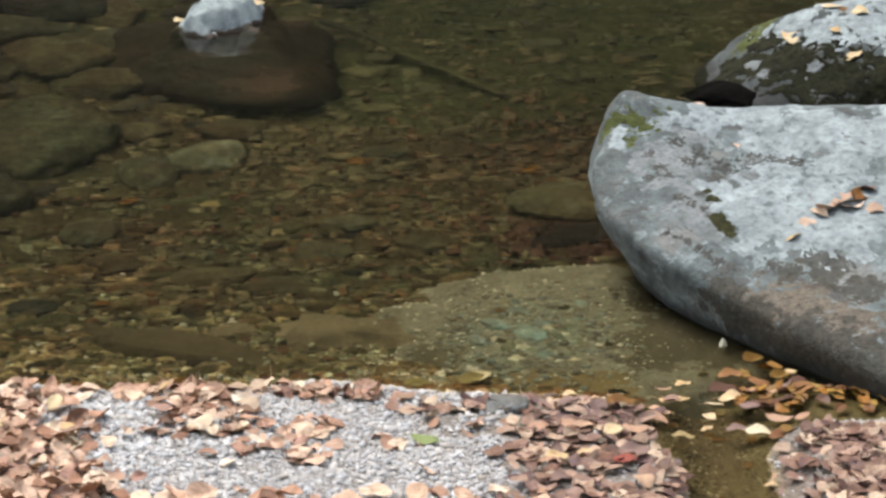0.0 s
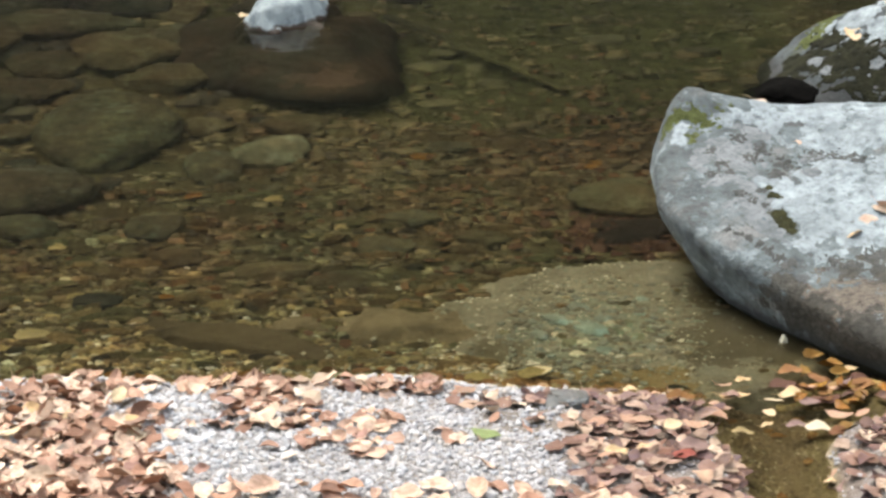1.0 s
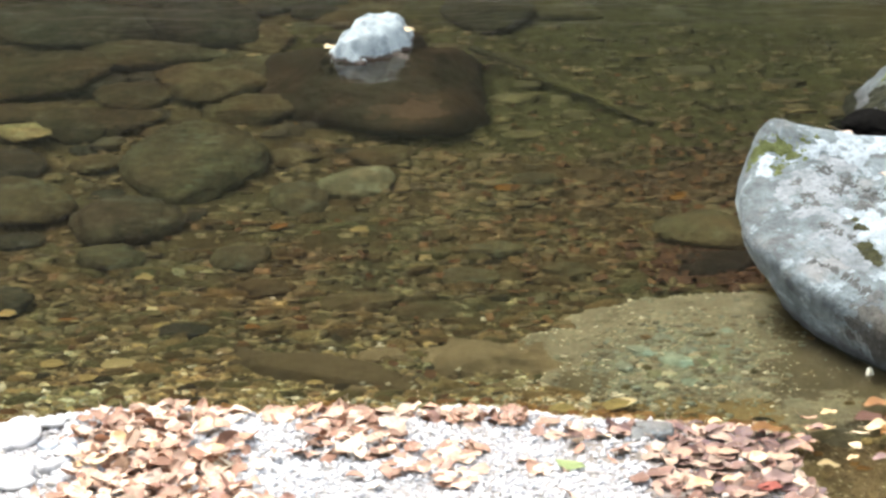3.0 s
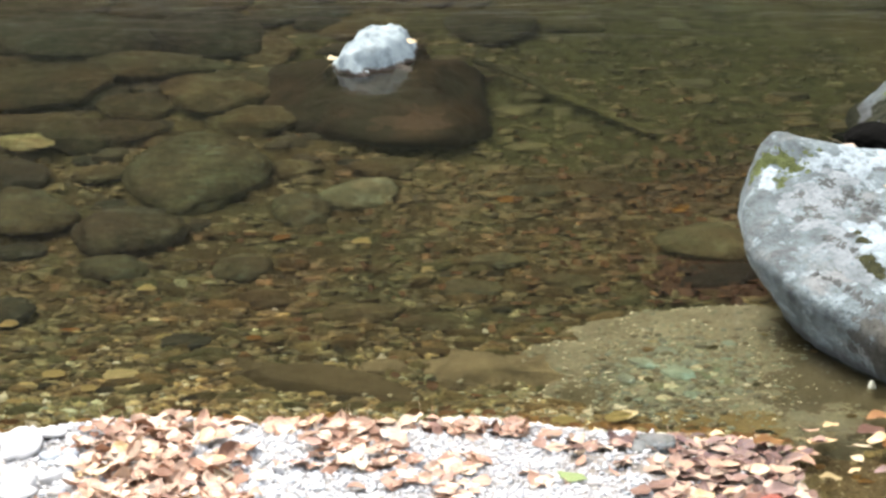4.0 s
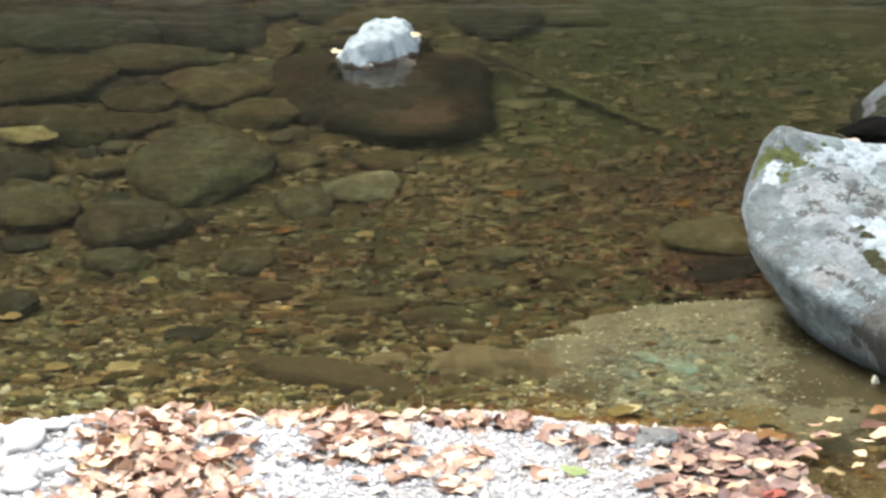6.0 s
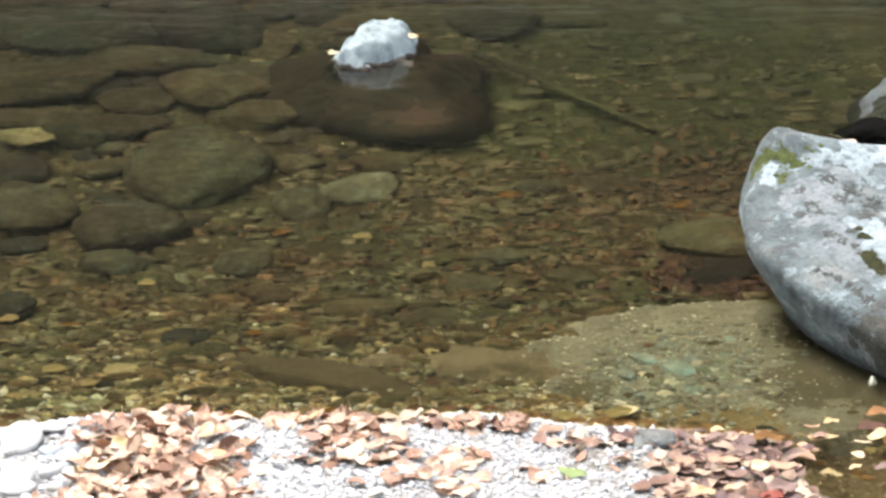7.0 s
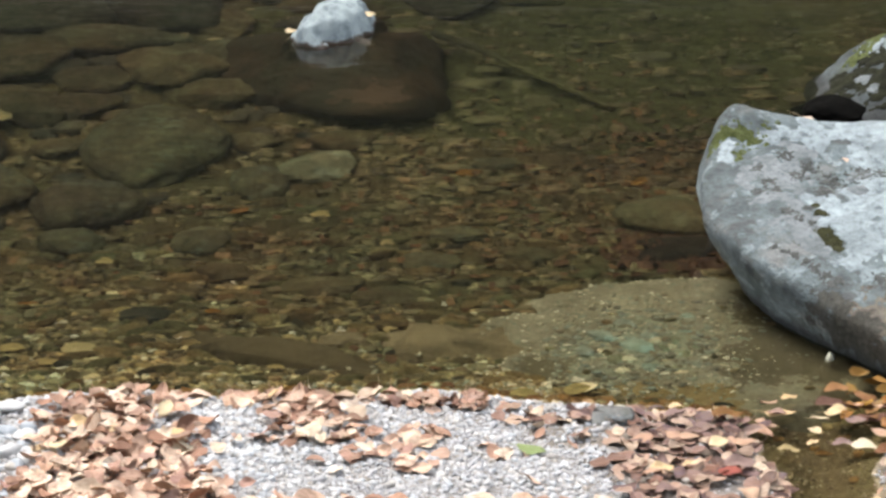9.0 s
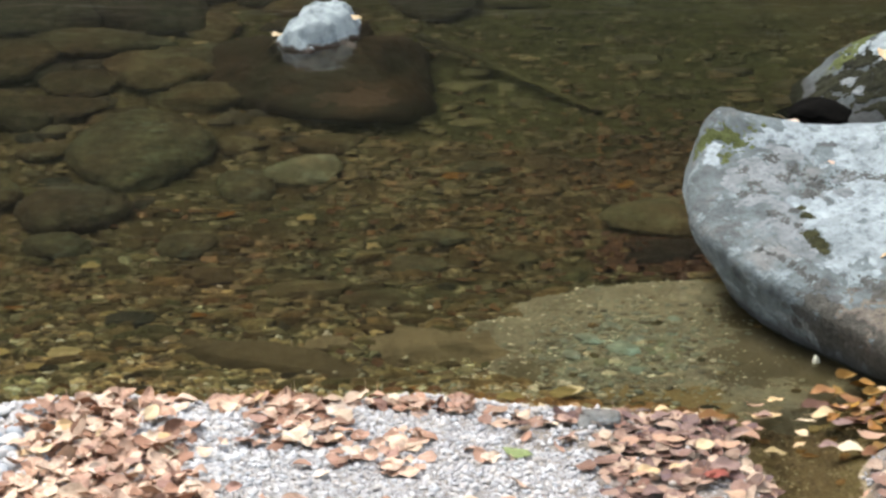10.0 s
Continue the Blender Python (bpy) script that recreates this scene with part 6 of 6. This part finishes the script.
SETS = {"pale": PALE, "orange": ORANGE, "yellow": YELLOW, "dry": DRY, "damp": DAMPS, "green": leaf_set(M_LEAF_GREEN, 2, 0.4), "red": leaf_set(M_LEAF_RED, 3, 0.5),
        "gold": leaf_set(M_LEAF_GOLD, 5, 0.9), "rust": leaf_set(M_LEAF_RUST, 5, 0.6), "maroon": leaf_set(M_LEAF_MAROON, 4, 0.4), "tan": leaf_set(M_LEAF_TAN, 7, 0.6), "mauve": leaf_set(M_LEAF_MAUVE, 6, 0.5), "olive": leaf_set(M_LEAF_OLIVE, 3, 0.3)}
for x, y, z, size, kind, turn, label in LEAVES:
    z = level(x, y) + 0.016 if z is None else z
    leaf(SETS[kind], (x, y, z), size, rng, label, "", 7, turn)

fringe = []
for i in range(100):
    x = rng.uniform(-0.75, 0.62) if i % 3 == 0 else rng.uniform(0.05, 0.62)
    y = shore(x) + rng.uniform(-0.005, 0.07)
    fringe.append((x, y, min(level(x, y) + 0.008, -0.004), rng.uniform(0.028, 0.048)))
for i in range(11):  # in the inlet
    x, y = rng.gauss(0.66, 0.05), rng.uniform(3.3, 3.75)
    if level(x, y) < -0.012:
        fringe.append((x, y, level(x, y) + 0.006, rng.uniform(0.02, 0.036)))
M_LEAF_SUNK = leaf_mat("sunken_leaf_fringe", False, [(0.0, (0.26, 0.125, 0.05)), (0.4, (0.32, 0.19, 0.07)), (0.7, (0.15, 0.08, 0.05)), (1.0, (0.36, 0.27, 0.13))], 0.5)
drift("sunken_leaves", fringe, DAMPS, M_LEAF_SUNK, 6, "fringe of sunken orange leaves along the water's edge")

scraps = []
for i in range(560):
    x, y = (rng.gauss(0.55, 0.22), rng.gauss(5.25, 0.38)) if i % 2 else (rng.gauss(0.15, 0.35), rng.gauss(4.8, 0.4))
    scraps.append((x, y, level(x, y) + 0.012, rng.uniform(0.012, 0.034)))
drift("sunken_leaf_scraps", scraps, DAMPS, leaf_mat("sunken_scraps", False, [(0.0, (0.10, 0.05, 0.03)), (0.3, (0.15, 0.085, 0.045)), (0.6, (0.06, 0.035, 0.025)), (0.85, (0.19, 0.12, 0.06)), (1.0, (0.11, 0.07, 0.04))], 0.6), 14, "reddish-brown leaf scraps sunken on the stream bed")

# maroon leaves, dark enough to paint the shadow beside the boulder too
scraps = []
for i in range(200):
    x, y = (rng.gauss(0.555, 0.07), rng.gauss(4.756, 0.10))
    scraps.append((x, y, level(x, y) + 0.015, rng.uniform(0.02, 0.045)))
drift("sunken_dark_leaves", scraps, DAMPS, leaf_mat("sunken_dark_leaf", False, [(0.0, (0.035, 0.02, 0.018)), (0.4, (0.075, 0.04, 0.032)), (0.7, (0.025, 0.016, 0.015)), (1.0, (0.11, 0.06, 0.04))], 0.6), 12, "dark maroon sunken leaves gathered beside the large boulder")


def settle(x, y, top=2.0):
    """Height of the boulder's skin under a place."""
    best = 0.0
    for ob in (big_boulder, back_boulder, crowned_boulder):
        hit, p, n, f = ob.ray_cast(Vector((x, y, top)) - ob.location, Vector((0, 0, -1)))
        if hit:
            best = max(best, p.z + ob.location.z)
    return best


ROCK_LEAVES = []


def rock_leaf(*row):
    """A leaf on a boulder: place, size, kind, turn."""
    ROCK_LEAVES.append(row)


rock_leaf(-0.272, 6.095, 0.050, 'pale', 50)
rock_leaf(-0.088, 6.125, 0.052, 'pale', 20)
rock_leaf(0.917, 5.200, 0.021, 'pale', 0)
rock_leaf(0.936, 5.200, 0.018, 'pale', 20)
rock_leaf(0.758, 4.581, 0.034, 'pale', 0)
rock_leaf(0.777, 4.577, 0.030, 'dry', 30)
rock_leaf(0.957, 4.211, 0.056, 'dry', 25)
rock_leaf(0.989, 4.233, 0.050, 'dry', 80)
rock_leaf(1.021, 4.250, 0.059, 'orange', 60)
rock_leaf(0.939, 4.204, 0.037, 'dry', 140)
rock_leaf(1.002, 4.213, 0.043, 'dry', 10)
rock_leaf(1.040, 4.270, 0.048, 'dry', 100)
rock_leaf(0.881, 4.143, 0.038, 'pale', 20)
rock_leaf(0.915, 4.180, 0.039, 'dry', 0)
rock_leaf(0.837, 4.459, 0.023, 'dry', 0)
rock_leaf(1.040, 4.195, 0.043, 'dry', 0)
rock_leaf(1.145, 5.575, 0.050, 'pale', 80)
rock_leaf(1.143, 5.535, 0.046, 'pale', 100)
rock_leaf(1.245, 5.502, 0.036, 'pale', 0)
rock_leaf(1.275, 5.498, 0.034, 'orange', 20)
rock_leaf(1.262, 5.400, 0.044, 'pale', 10)
rock_leaf(1.255, 5.625, 0.050, 'pale', 0)
rock_leaf(1.285, 5.610, 0.040, 'orange', 30)
rock_leaf(1.315, 5.580, 0.050, 'pale', 0)

for x, y, size, kind, turn in ROCK_LEAVES:
    leaf(SETS[kind], (x, y, settle(x, y) + size * 0.07), size, rng, {"dry": "dry brown leaf lying on the boulder", "pale": "pale cream leaf lying on the boulder", "orange": "rust-orange leaf lying on the boulder"}[kind], "leaves on the boulders", 12, turn)

# ---- the sunken stick ----
bm = bmesh.new()
p, q = Vector((0.082, 6.278, -0.175)), Vector((0.504, 5.731, -0.260))
rings = []
for i in range(15):
    t = i / 14
    c = p.lerp(q, t) + Vector((0, 0.02 * math.sin(4 * t), 0.008 * math.sin(9 * t)))
    r = 0.019 * (1 - 0.45 * t) * (1 + 0.15 * math.sin(17 * t))
    side = (q - p).normalized()
    u = side.cross(Vector((0, 0, 1))).normalized()
    w = u.cross(side)
    rings.append([bm.verts.new(c + r * (math.cos(j * math.pi / 4) * u + math.sin(j * math.pi / 4) * w)) for j in range(8)])
for a, b in zip(rings, rings[1:]):
    for j in range(8):
        bm.faces.new((a[j], a[(j + 1) % 8], b[(j + 1) % 8], b[j]))
bm.faces.new(rings[0][::-1])
bm.faces.new(rings[-1])
tagged(part("sunken_branch", bm, M_DARK), "thin dark sunken branch leaning from the boulder", "branch")
